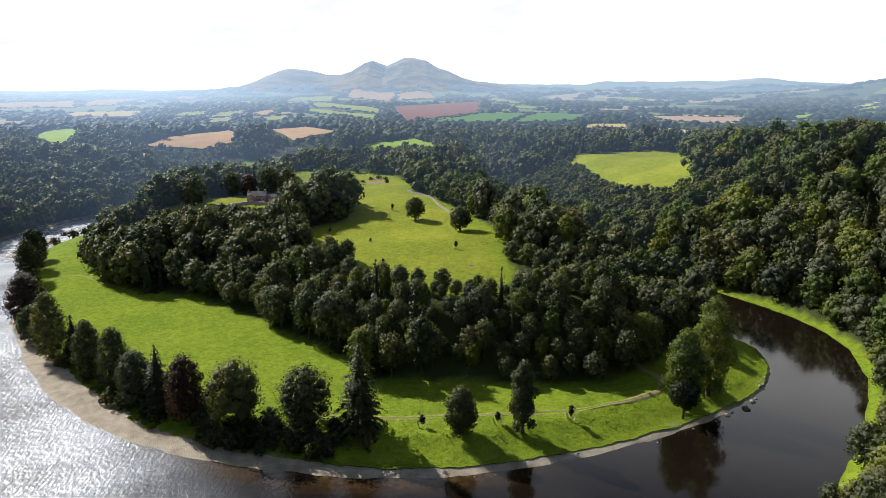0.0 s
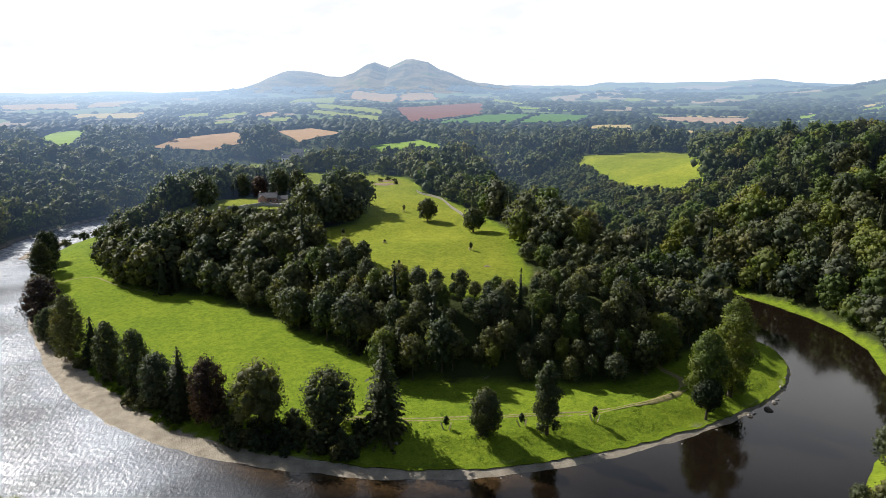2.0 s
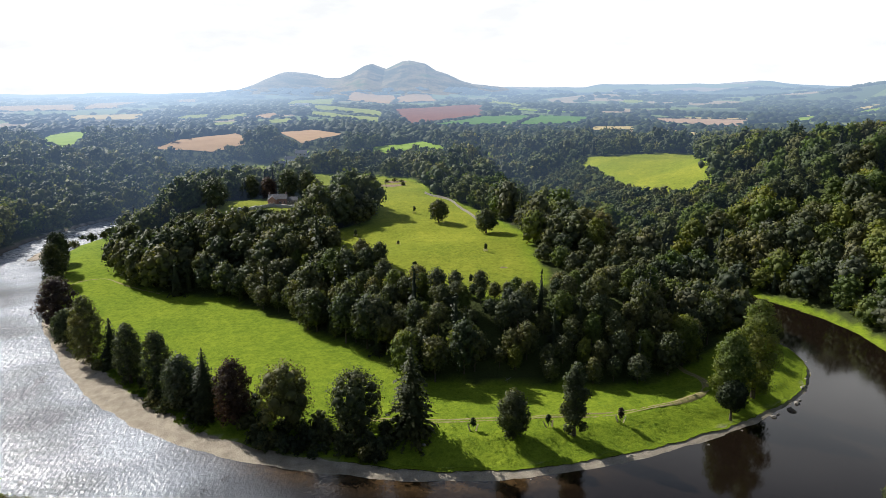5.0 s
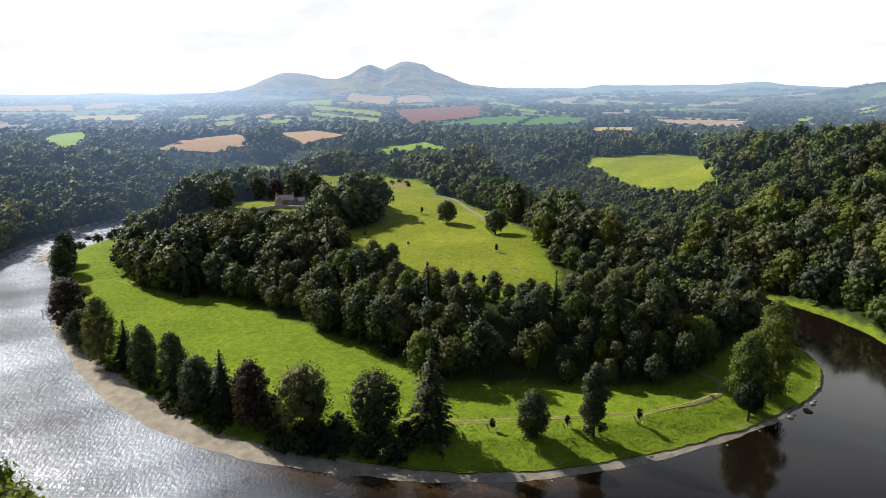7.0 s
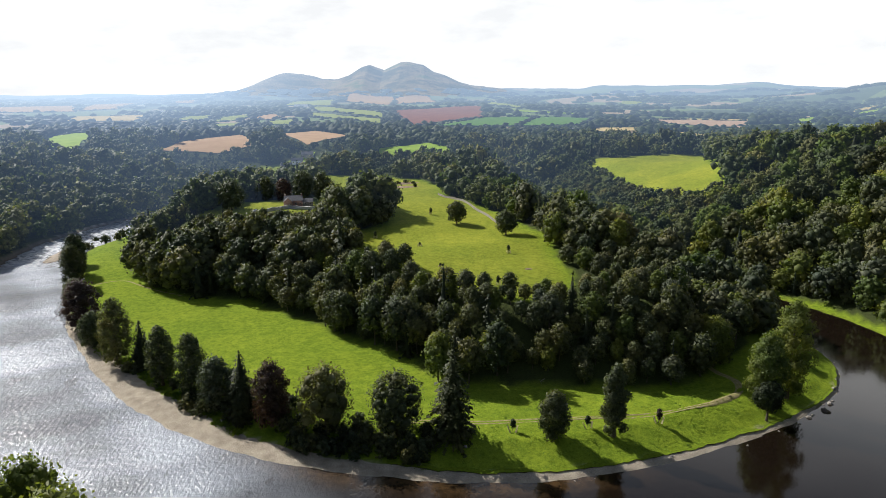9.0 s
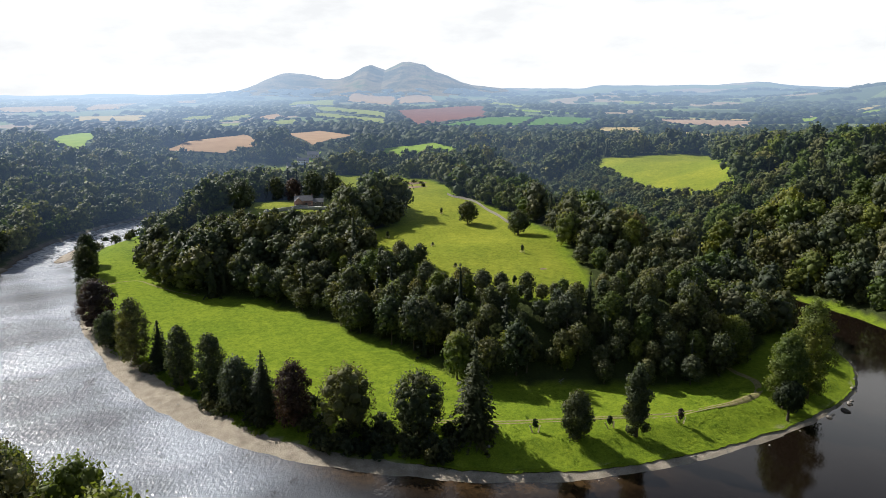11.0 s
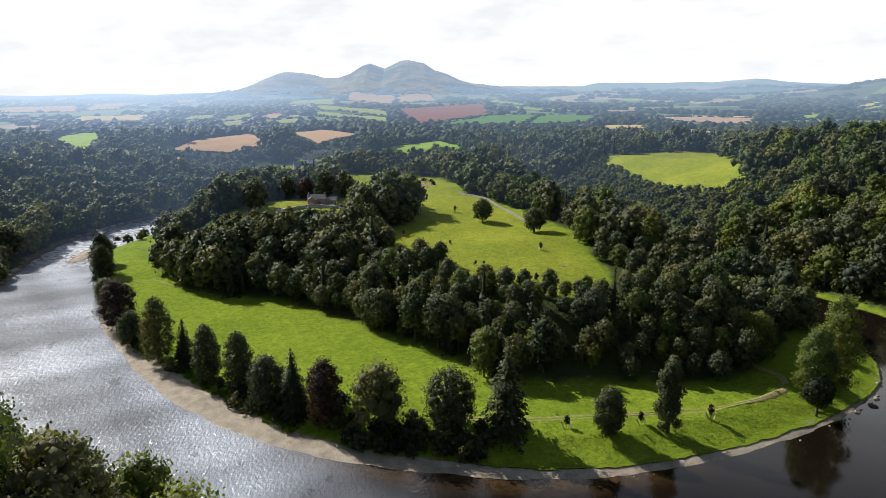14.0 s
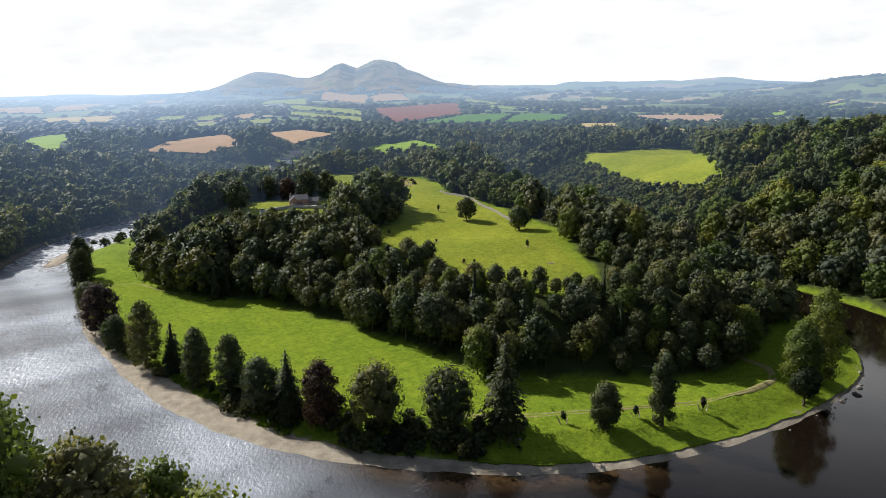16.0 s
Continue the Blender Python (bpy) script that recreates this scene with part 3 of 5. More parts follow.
# ---- trees ----


def ball_faces():
    bm = bmesh.new()
    bmesh.ops.create_icosphere(bm, subdivisions=1, radius=1)
    v = np.array([p.co for p in bm.verts])
    f = np.array([[p.index for p in q.verts] for q in bm.faces])
    bm.free()
    bm = bmesh.new()
    bmesh.ops.create_icosphere(bm, subdivisions=2, radius=1)
    v2 = np.array([p.co for p in bm.verts])
    f2 = np.array([[p.index for p in q.verts] for q in bm.faces])
    bm.free()
    return (v, f), (v2, f2)


BALL_1, BALL_2 = ball_faces()


def leaf_quads(rng, places, outward, size, loose=0.75, keen=0.9):
    """A small bent leafy spray at each place, turned about outward."""
    n = len(places)
    nor = outward + loose * rng.normal(size=(n, 3))
    nor /= np.linalg.norm(nor, axis=1, keepdims=True)
    nor *= np.where(np.sum(nor * outward, 1, keepdims=True) < 0, -1, 1)
    side = np.cross(nor, rng.normal(size=(n, 3)))
    side /= np.linalg.norm(side, axis=1, keepdims=True)
    up = np.cross(nor, side)
    s = np.reshape(size, (-1, 1)) * rng.uniform(0.6, 1.35, (n, 1))
    quad = np.stack([places - side * s * 0.6, places - up * s * rng.uniform(0.3, 0.6, (n, 1)) - nor * s * 0.1, places + side * s * 0.65, places + up * s * rng.uniform(0.3, 0.6, (n, 1)) + nor * s * 0.15], 1)
    soft = outward / np.linalg.norm(outward, axis=1, keepdims=True) + keen * nor
    soft /= np.linalg.norm(soft, axis=1, keepdims=True)
    return quad.reshape(-1, 3), np.arange(4 * n).reshape(-1, 4), np.repeat(soft, 4, 0)


def broad_crown(seed, tall, wide, low=0.25, lobes=16, leaves=1500, leaf=0.8, slim=0.0, keen=0.9):
    """Crown of a broadleaf tree of that height, with lobes of leaf sprays round a shaded core; it stands on the origin."""
    rng = np.random.default_rng(seed)
    mid, half = tall * (1 + low) / 2, tall * (1 - low) / 2
    # lobes up the crown: full from low down, rounded over the top
    u = (np.arange(lobes) + rng.uniform(0.2, 0.8, lobes)) / lobes
    u = 1 - (1 - u) ** 1.15
    profile = np.where(u < 0.45, 0.80 + 0.45 * u, np.sqrt(np.clip(1 - (np.maximum(u - 0.45, 0) / 0.57) ** (2.2 - 0.9 * slim), 0.02, 1)))
    th = np.arange(lobes) * 2.39996 + rng.uniform(0, 6.3)
    r = (0.22 + 0.22 * rng.random(lobes)) * min(wide, half) * (16 / lobes) ** 0.2 * (0.75 + 0.25 * profile)
    reach = np.maximum(wide * profile - r, 0.05 * wide) * rng.uniform(0.72, 1.08, lobes)
    c = np.stack([np.cos(th) * reach, np.sin(th) * reach, tall * low + r * 0.7 + (tall * (1 - low) - 1.7 * r) * u], 1)
    lobes += 3
    c = np.vstack([c, [[0, 0, tall * (low + (1 - low) * w)] for w in (0.3, 0.55, 0.75)]])
    r = np.concatenate([r, np.array([0.6, 0.62, 0.45]) * min(wide, half)])
    pick = rng.choice(lobes, leaves, p=r ** 2 / np.sum(r ** 2))
    out = rng.normal(size=(leaves, 3))
    out /= np.linalg.norm(out, axis=1, keepdims=True)
    p = c[pick] + out * r[pick, None] * (0.72 + 0.52 * rng.random((leaves, 1)) ** 0.8)
    p = p + rng.normal(size=p.shape) * 0.16 * r[pick, None]
    # drop sprays that lie deep within other lobes
    gap = np.min(np.linalg.norm(p[:, None] - c[None], axis=2) / r[None] + 9 * (np.arange(lobes)[None] == pick[:, None]), axis=1)
    ok = gap > 0.8
    p, out = p[ok], out[ok]
    out = out * 0.7 + 0.3 * (p - [0, 0, mid]) / np.array([wide, wide, half])
    v, q, nor = leaf_quads(rng, p, out, leaf, 0.7, keen)
    bv, bf = BALL_1
    cv, cf, cn = [], [], []
    base = len(v)
    for k in range(lobes):
        cv.append(bv * (1 + 0.15 * rng.normal(size=(len(bv), 1))) * r[k] * (0.8 if leaves < 350 else 0.74 if leaves < 1900 else 0.66 if leaves < 6000 else 0.6) + c[k])
        cf.append(bf + base + k * len(bv))
        cn.append(bv)
    return np.vstack([v] + cv), q, np.vstack(cf), np.vstack([nor] + cn)


def spire_crown(seed, tall, wide, low=0.06, tiers=22, sprays=11, ragged=0.25, leaf=1.0, dense=0.36):
    """Crown of a conifer: whorls of drooping boughs, each a few bent sprays, narrowing to a tip."""
    rng = np.random.default_rng(seed)
    pv, po, sizes = [], [], []
    leaf_tip = 0.62
    for t in range(tiers):
        u = t / (tiers - 1)
        z = tall * (low + (1 - low) * u)
        reach = wide * (1 - u) ** 0.75 * (1 + ragged * rng.uniform(-1, 1)) + 0.25
        for b in range(max(4, int(sprays * (1 - 0.6 * u)))):
            a = rng.uniform(0, 6.283)
            rr = reach * rng.uniform(0.7, 1.1)
            for w in np.linspace(0.25, 1, max(2, int(rr / (leaf * 0.6)))):
                pv.append((math.cos(a) * rr * w, math.sin(a) * rr * w, z - 0.28 * rr * w * w + rng.normal() * 0.15))
                po.append((math.cos(a) * 0.45, math.sin(a) * 0.45, 0.8))
                sizes.append(leaf * (1 - (1 - leaf_tip) * u))
    v, q, nor = leaf_quads(rng, np.array(pv), np.array(po), np.array(sizes), 0.45)
    n = 7
    rings, cv = 5, []
    for t in range(rings):
        u = t / (rings - 1)
        a = np.arange(n) * 6.283 / n
        rad = dense * wide * (1 - u) ** 0.9 + 0.03
        cv.append(np.stack([np.cos(a) * rad, np.sin(a) * rad, np.full(n, tall * (low + (0.96 - low) * u))], 1))
        nor = np.vstack([nor, np.stack([np.cos(a), np.sin(a), np.full(n, 0.4)], 1)])
    idx = np.arange(rings * n).reshape(rings, n) + len(v)
    cq = np.stack([idx[:-1], np.roll(idx[:-1], -1, 1), np.roll(idx[1:], -1, 1), idx[1:]], -1).reshape(-1, 4)
    return np.vstack([v] + cv), np.vstack([q, cq]), np.zeros((0, 3), int), nor


def trunk_mesh(seed, tall, thick, limbs=5, reach=3.0, from_low=0.3):
    """A tapered, slightly leaning trunk with limbs."""
    rng = np.random.default_rng(seed)
    verts, faces = [], []

    def tube(a, b, ra, rb, n=7, steps=4, sway=0.12):
        a, b = np.array(a, float), np.array(b, float)
        ax = (b - a) / np.linalg.norm(b - a)
        s = np.cross(ax, (0.3, 0.9, 0.1))
        s /= np.linalg.norm(s)
        w = np.cross(ax, s)
        base = len(verts)
        off = rng.normal(size=3) * sway * np.linalg.norm(b - a) * 0.3
        for k in range(steps + 1):
            u = k / steps
            c = a + (b - a) * u + off * math.sin(u * 3.14)
            rad = ra + (rb - ra) * u
            if k == 0 and ra > 0.2:
                rad *= 1.35
            for j in range(n):
                an = j * 6.283 / n
                verts.append(c + (s * math.cos(an) + w * math.sin(an)) * rad)
        for k in range(steps):
            for j in range(n):
                faces.append((base + k * n + j, base + k * n + (j + 1) % n, base + (k + 1) * n + (j + 1) % n, base + (k + 1) * n + j))
    tube((0, 0, -0.8), (0, 0, tall * 0.88), thick, thick * 0.2, 8, 6, 0.05)
    for k in range(limbs):
        a = k * 2.4 + rng.uniform(0, 1)
        z = tall * (from_low + 0.4 * k / max(1, limbs))
        rr = reach * rng.uniform(0.6, 1)
        tube((0, 0, z), (math.cos(a) * rr, math.sin(a) * rr, z + rr * rng.uniform(0.5, 0.9)), thick * 0.45, thick * 0.1, 6, 3)
    return mesh_of("trunk", np.array(verts), [faces], BARK, True)


def tree(name, crown, trunk, leaf, label, category="tree", group=""):
    """A tree thing with its trunk and crown, at the origin."""
    thing = new(name)
    part("trunk", trunk, BARK, thing)
    v, q, f, nor = crown
    part("crown", mesh_of("crown", v, [q, f], leaf, True, nor), leaf, thing)
    return tagged(thing, label, category, group)


def stand(x, y, turn=0.0, size=1.0, sink=0.15, high=1.0):
    return pose(x, y, float(height(x, y)) - sink, 0, 0, turn) @ Matrix.Diagonal((size, size, size * high, 1))


# the row along the river bank: place, height, crown radius, kind, lowest leaves
BANK_TREES = [
    (-212, 325, 24, 6.0, "dark", 0.04, "dark tall trees standing close on the river bank"),
    (-223, 347, 25, 5.8, "dark", 0.03, "dark leafy tree on the river bank"),
    (-232, 367, 20, 5.2, "dark", 0.02, "dark leafy tree above the river"),
    (-200, 302, 13, 5.0, "green", 0.02, "leafy tree above the river"),
    (-179, 269, 22.5, 8.4, "copper", 0.02, "large dark copper beech at the water's edge"),
    (-164.6, 248.8, 15, 5.3, "green", 0.02, "low bushy tree beside the gravel shore"),
    (-146.6, 230.7, 26.5, 6.1, "green", 0.02, "tall leafy lime tree on the river bank"),
    (-135, 225.7, 18.4, 4.3, "spire", 0.03, "slim dark fir between leafy bank trees"),
    (-122, 211.3, 22.1, 4.8, "green", 0.02, "upright leafy tree on the river bank"),
    (-108.3, 201.6, 22.3, 5.1, "green", 0.03, "rounded upright tree on the river bank"),
    (-97, 192, 18.5, 6.0, "pale", 0.03, "grey-green willow on the river bank"),
    (-87.5, 186.4, 21.5, 5.6, "spire", 0.02, "dark pointed cypress on the river bank"),
    (-77, 180.2, 21, 5.9, "copper", 0.05, "purple-leaved beech on the river bank"),
    (-60.3, 174.7, 22, 8.6, "open", 0.14, "broad open-crowned oak on the river bank"),
    (-39.7, 173.5, 19, 8.0, "green", 0.06, "round dense chestnut on the river bank"),
    (-23.5, 170.8, 28, 6.5, "ragged", 0.04, "tall ragged spruce standing on the grass bank"),
    (5.2, 168.9, 15, 4.9, "ivy", 0.02, "ivy-covered stocky tree on the meadow"),
    (22.8, 171.6, 22.6, 4.2, "ivy", 0.02, "narrow ivy-covered tree on the meadow"),
    (75, 189.7, 25.5, 6.6, "bright", 0.03, "tall sunlit lime tree on the river bank"),
    (86, 196.7, 34, 7.2, "bright", 0.03, "tallest leafy lime tree beside the river"),
    (73.5, 184, 13, 4.2, "dark", 0.35, "small bare-stemmed tree on the meadow"),
    (70, 217, 19, 6.4, "bright", 0.06, "sunlit leafy tree at the wood's edge"),
]
for n, (x, y, tall, wide, sort, low, label) in enumerate(BANK_TREES):
    wide = wide * (1.0 if sort in ("spire", "ragged", "ivy", "bright") else 1.1)
    if sort in ("spire", "ragged"):
        crown = spire_crown(40 + n, tall, wide, low, 26, 30 if sort == "ragged" else 34, 0.4 if sort == "ragged" else 0.1, 1.05 if sort == "ragged" else 0.8, 0.5 if sort == "ragged" else 0.62)
        leaf = LEAF_DARK
    else:
        lobes = {"open": 26, "ivy": 18, "bright": 26}.get(sort, 40)
        crown = broad_crown(40 + n, tall, wide, low, lobes, {"open": 5600, "bright": 10500}.get(sort, 7500), 0.5, 0.35 if wide < 0.33 * tall else 0.1)
        leaf = {"copper": LEAF_COPPER, "pale": LEAF_PALE, "dark": LEAF_DARK, "bright": LEAF_BRIGHT}.get(sort, LEAF)
    made = tree("tree", crown, trunk_mesh(90 + n, tall, 0.28 + 0.012 * tall, 5, wide * 0.6, 0.2), leaf, label, "tree", "trees along the river bank")
    made.matrix_basis = stand(x, y)

# solitary trees on the raised pasture
for n, (x, y, tall, wide, label) in enumerate([
        (-16, 373, 13.5, 6.2, "spreading dark oak alone on the pasture"), (9, 341, 13.5, 6.6, "spreading dark oak on the pasture's edge")]):
    made = tree("tree", broad_crown(70 + n, tall, wide, 0.14, 22, 2600, 0.8), trunk_mesh(170 + n, tall, 0.5, 6, 3.4, 0.16), LEAF, label, "tree", "solitary pasture trees")
    made.matrix_basis = stand(x, y)

# ---- woods: where trees stand ----


def wooded(x, y):
    d, ins = river_side(x, y)
    s = depth_in(x, y, SCARP_LINE)
    opened = np.maximum(depth_in(x, y, PASTURE_LINE), depth_in(x, y, LAWN))
    w_in = (s > 2.5) & (opened < -2.0)
    w_out = (d > np.where(((y > 310) & (x > 0)) | ((x < -215) & (y > 250)), 0.6, 4.0)) & (depth_in(x, y, FAR_PASTURE) < -3.0)
    return np.where(ins & (y < 800), w_in & (d > 2.5), w_out) | ((y > 655) & (np.abs(x - 45) < 90))


rng = np.random.default_rng(11)


def scatter(x0, x1, y0, y1, step):
    xs, ys = np.meshgrid(np.arange(x0, x1, step), np.arange(y0, y1, step * 0.87))
    xs = xs + (np.arange(xs.shape[0]) % 2)[:, None] * step / 2
    xs = (xs + rng.uniform(-0.36, 0.36, xs.shape) * step).ravel()
    ys = (ys + rng.uniform(-0.36, 0.36, ys.shape) * step).ravel()
    seen = (xs < 0.72 * ys + 55) & (xs > -0.72 * ys - 105)
    xs, ys = xs[seen], ys[seen]
    ok = wooded(xs, ys)
    return xs[ok], ys[ok]


near_x, near_y = scatter(-430, 330, 60, 470, 10.9)
# the trees on the scarp's face stand closer
face_x, face_y = scatter(-95, 90, 190, 300, 6.9)


def on_face(x, y):
    return (depth_in(x, y, SCARP_LINE) < 42) & river_side(x, y)[1] & (x > -95) & (x < 90) & (y < 300) & (y > 190)


# the wood above the upper meadow has a closed canopy
dense_x, dense_y = scatter(-225, -48, 282, 425, 7.9)


def on_upper(x, y):
    return river_side(x, y)[1] & (x < -48) & (x > -225) & (y > 282) & (y < 425) & ~on_face(x, y)


keep_a, keep_b, keep_c = ~on_face(near_x, near_y) & ~on_upper(near_x, near_y), on_face(face_x, face_y), on_upper(dense_x, dense_y)
near_x, near_y = np.concatenate([near_x[keep_a], face_x[keep_b], dense_x[keep_c]]), np.concatenate([near_y[keep_a], face_y[keep_b], dense_y[keep_c]])
# trees that cover the camera's own bank stay low beside the water
wd_, wi_ = river_side(near_x, near_y)
size = rng.uniform(0.6, 1.3, len(near_x)) * (1 + 0.15 * rough_ground(near_x, near_y, 45, 2))
size = np.where(wi_ & (near_x < -92) & (near_x > -190) & (near_y > 330) & (near_y < 400), size * np.interp(near_y, (335, 352, 366, 380), (0.8, 0.58, 0.4, 0.3)), size)
outer_low = (~wi_) & (near_y < 260) & (near_x > -180)
up_scarp = np.interp(depth_in(near_x, near_y, SCARP_LINE), (0, 10, 20, 30, 44), (0.85, 1.0, 0.85, 0.66, 0.5))
# steep scrubby face below the wood's edge
scrub = smooth(-14, 4, near_x) * smooth(64, 50, near_x) * smooth(20, 13, depth_in(near_x, near_y, SCARP_LINE))
up_scarp = up_scarp * (1 - 0.3 * scrub)
size = np.where(wi_ & (near_y < 300) & (near_x > -90), size * up_scarp, size)
size = np.where((np.hypot((near_x + 76) / 24, (near_y - 388) / 30) < 1), size * 1.05, size)
# thin young growth below the far pasture
size = np.where((near_x > 105) & (near_x < 190) & (near_y > 385), size * np.interp(near_y, (385, 420, 480), (0.95, 0.72, 0.55)), size)
low_bank = np.interp(near_x, (-130, -95, -62, 60, 110), (1.34, 1.22, 0.66, 0.5, 1.15))
size = np.where(outer_low, size * low_bank * np.clip(0.7 + wd_ / 60, 0.7, 1.1), size)
# canopy of the near bank, lower towards the water
canopy = np.interp(near_y, (60, 80, 100, 120, 135), (27, 21.5, 14, 10, 7)) + 3 * smooth(-80, -60, near_x) + 4 * smooth(-98, -118, near_x)
size = np.where(outer_low & (near_x < -40), canopy / 16.0 * rng.uniform(0.74, 1.0, len(near_x)), size)
kind = rng.random(len(near_x))
# younger, yellower wood beyond the river, its share also raised to stand in for sunlight; pale kinds dropped on the
# scarp above the meadow to stand in for cloud shade
sunny = (~wi_) & (near_x > 60)
kind = np.where(sunny & (kind > 0.45) & (kind < 0.72), 0.78, kind)
kind = np.where(wi_ & (near_x < -60) & (kind > 0.72), 0.4, kind)
kind = np.where(sunny & (near_y > 385) & (near_x < 190) & (kind < 0.1), 0.5, kind)
shown = height(near_x, near_y) + 17 * size > 101 - 0.70 * near_y
near_x, near_y, size, kind, wi_, wd_ = near_x[shown], near_y[shown], size[shown], kind[shown], wi_[shown], wd_[shown]

BROAD = [(broad_crown(200 + k, 16, 5.3 + 0.4 * (k % 3), (0.12, 0.3, 0.2)[k % 3], 28, 1900, 0.66, 0.3 * (k % 3), 0.6), k) for k in range(6)]
SPIRE = [(spire_crown(230 + k, 19, 3.7, 0.08, 15, 9, 0.25, 1.3), k) for k in range(3)]
BROAD_LOW = [broad_crown(260 + k, 16.5, 7.4 + 0.5 * (k % 3), 0.08, 21, 740, 0.98, 0.2 * (k % 3), 0.42) for k in range(7)]
BROAD_MID = [broad_crown(270 + k, 16.5, 7.6 + 0.5 * (k % 3), 0.08, 15, 400, 1.28, 0.2 * (k % 3), 0.36) for k in range(7)]
SPIRE_LOW = [spire_crown(290 + k, 17, 4.8, 0.04, 13, 9, 0.2, 1.5, 0.5) for k in range(3)]

front = (wi_ & (depth_in(near_x, near_y, SCARP_LINE) < 46) & (near_y < 330)) | ((near_y < 150) & (near_x < -40)) | ((near_x > 60) & (near_y < 290) & ~wi_)
ranked = np.where(front)[0]
ranked = ranked[np.argsort(np.hypot(near_x[ranked], near_y[ranked]) + np.where(near_x[ranked] > 60, 60, 0))][:330]
single = np.zeros(len(near_x), bool)
single[ranked] = True
WOOD_KINDS = [tree("tree", c, trunk_mesh(300 + k, 15, 0.3, 4, 2.6, 0.3), (LEAF, LEAF, LEAF, LEAF_BRIGHT, LEAF, LEAF_PALE)[k], (
    "dense green broadleaf tree in the wood", "dense green broadleaf tree in the wood", "dense green broadleaf tree in the wood",
    "yellow-green broadleaf tree in the wood", "dense green broadleaf tree in the wood", "grey-green broadleaf tree in the wood")[k], "tree", "woodland trees") for c, k in BROAD]
NEAR_KINDS = [tree("tree", broad_crown(500 + k, 15, 5.4 + 0.5 * (k % 2), 0.04, 46, 6400, 0.34, 0.2, 0.6), trunk_mesh(520 + k, 14, 0.28, 5, 2.6, 0.25), (LEAF_PALE, LEAF_BRIGHT, LEAF)[k],
    ("grey-green tree on the near river bank", "sunny yellow-green tree on the near river bank", "leafy green tree on the near river bank")[k], "tree", "trees on the near bank") for k in range(3)]
WOOD_KINDS += [tree("tree", c, trunk_mesh(310 + k, 18, 0.26, 0), LEAF_DARK, "dark pointed fir in the wood", "tree", "woodland trees") for c, k in SPIRE]
WOOD_KINDS += NEAR_KINDS
first = [True] * len(WOOD_KINDS)
own_bank = np.where(single & ~wi_ & (near_y < 150) & (near_x < -40))[0]
own_bank = set(own_bank[np.argsort(np.hypot(near_x[own_bank] + 60, near_y[own_bank]))][:62].tolist())
for i in ranked:
    k = int(6 + rng.integers(3)) if kind[i] < 0.17 and size[i] > 0.7 else int(rng.integers(6))
    if size[i] < 0.55 and k in (3, 5):
        k = 4
    if int(i) in own_bank:
        k = int(rng.choice((9, 11, 11, 10, 10)))
    m = stand(near_x[i], near_y[i], rng.uniform(0, 360), size[i], 0.3, rng.uniform(0.9, 1.15))
    if first[k]:
        WOOD_KINDS[k].matrix_basis, first[k] = m, False
    else:
        copy_thing(WOOD_KINDS[k], pose(0, 0, 0)).matrix_basis = m
for k, unused in enumerate(first):
    if unused:
        WOOD_KINDS[k].matrix_basis = stand(175 + 9 * k, 330, 0, 1)


def forest(name, shapes, xs, ys, zs, sizes, highs, material, label):
    """Many far trees as one mesh."""
    V, Q, F, N, T, base = [], [], [], [], [], 0
    tones = rng.random(len(xs))
    pick = rng.integers(len(shapes), size=len(xs))
    turn = rng.uniform(0, 6.283, len(xs))
    for i in range(len(xs)):
        v, q, f, nor = shapes[pick[i]]
        c, s = math.cos(turn[i]) * sizes[i], math.sin(turn[i]) * sizes[i]
        V.append(np.stack([v[:, 0] * c - v[:, 1] * s + xs[i], v[:, 0] * s + v[:, 1] * c + ys[i], v[:, 2] * sizes[i] * highs[i] + zs[i]], 1))
        c, s = math.cos(turn[i]), math.sin(turn[i])
        T.append(np.full(len(v), tones[i], np.float32))
        N.append(np.stack([nor[:, 0] * c - nor[:, 1] * s, nor[:, 0] * s + nor[:, 1] * c, nor[:, 2]], 1))
        Q.append(q + base)
        F.append(f + base)
        base += len(v)
    me = mesh_of(name, np.vstack(V), [np.vstack(Q), np.vstack(F)], material, True, np.vstack(N))
    me.attributes.new("tree_tone", "FLOAT", "POINT").data.foreach_set("value", np.concatenate(T))
    return tagged(new(name, me), label, "woodland", kind="stuff")


# leaf materials for the distant woods, with haze painted in as emission
MID_LEAF = leaf_material("hazed_leaves", (0.074, 0.089, 0.049), (0.132, 0.154, 0.075), far=True, patch=0.05)
MID_PALE = leaf_material("hazed_pale_leaves", (0.083, 0.093, 0.053), (0.109, 0.121, 0.068), far=True, patch=0.05)
MID_BRIGHT = leaf_material("hazed_sunny_leaves", (0.079, 0.108, 0.027), (0.128, 0.164, 0.047), far=True, patch=0.05)
MID_DARK = leaf_material("hazed_needles", (0.027, 0.036, 0.022), (0.050, 0.061, 0.032), far=True, patch=0.05)
rest = ~single
pine = rest & (kind < 0.10)
leafy = rest & ~pine
zz = height(near_x, near_y) - 0.4
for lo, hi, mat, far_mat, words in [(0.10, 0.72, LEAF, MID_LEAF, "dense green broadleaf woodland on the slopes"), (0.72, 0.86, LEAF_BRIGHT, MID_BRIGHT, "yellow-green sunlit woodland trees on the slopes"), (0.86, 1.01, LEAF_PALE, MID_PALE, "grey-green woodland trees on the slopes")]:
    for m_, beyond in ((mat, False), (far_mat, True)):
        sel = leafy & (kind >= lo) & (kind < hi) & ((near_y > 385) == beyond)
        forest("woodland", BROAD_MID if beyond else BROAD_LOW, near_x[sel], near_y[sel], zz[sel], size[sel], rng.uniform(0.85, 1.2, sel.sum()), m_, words)
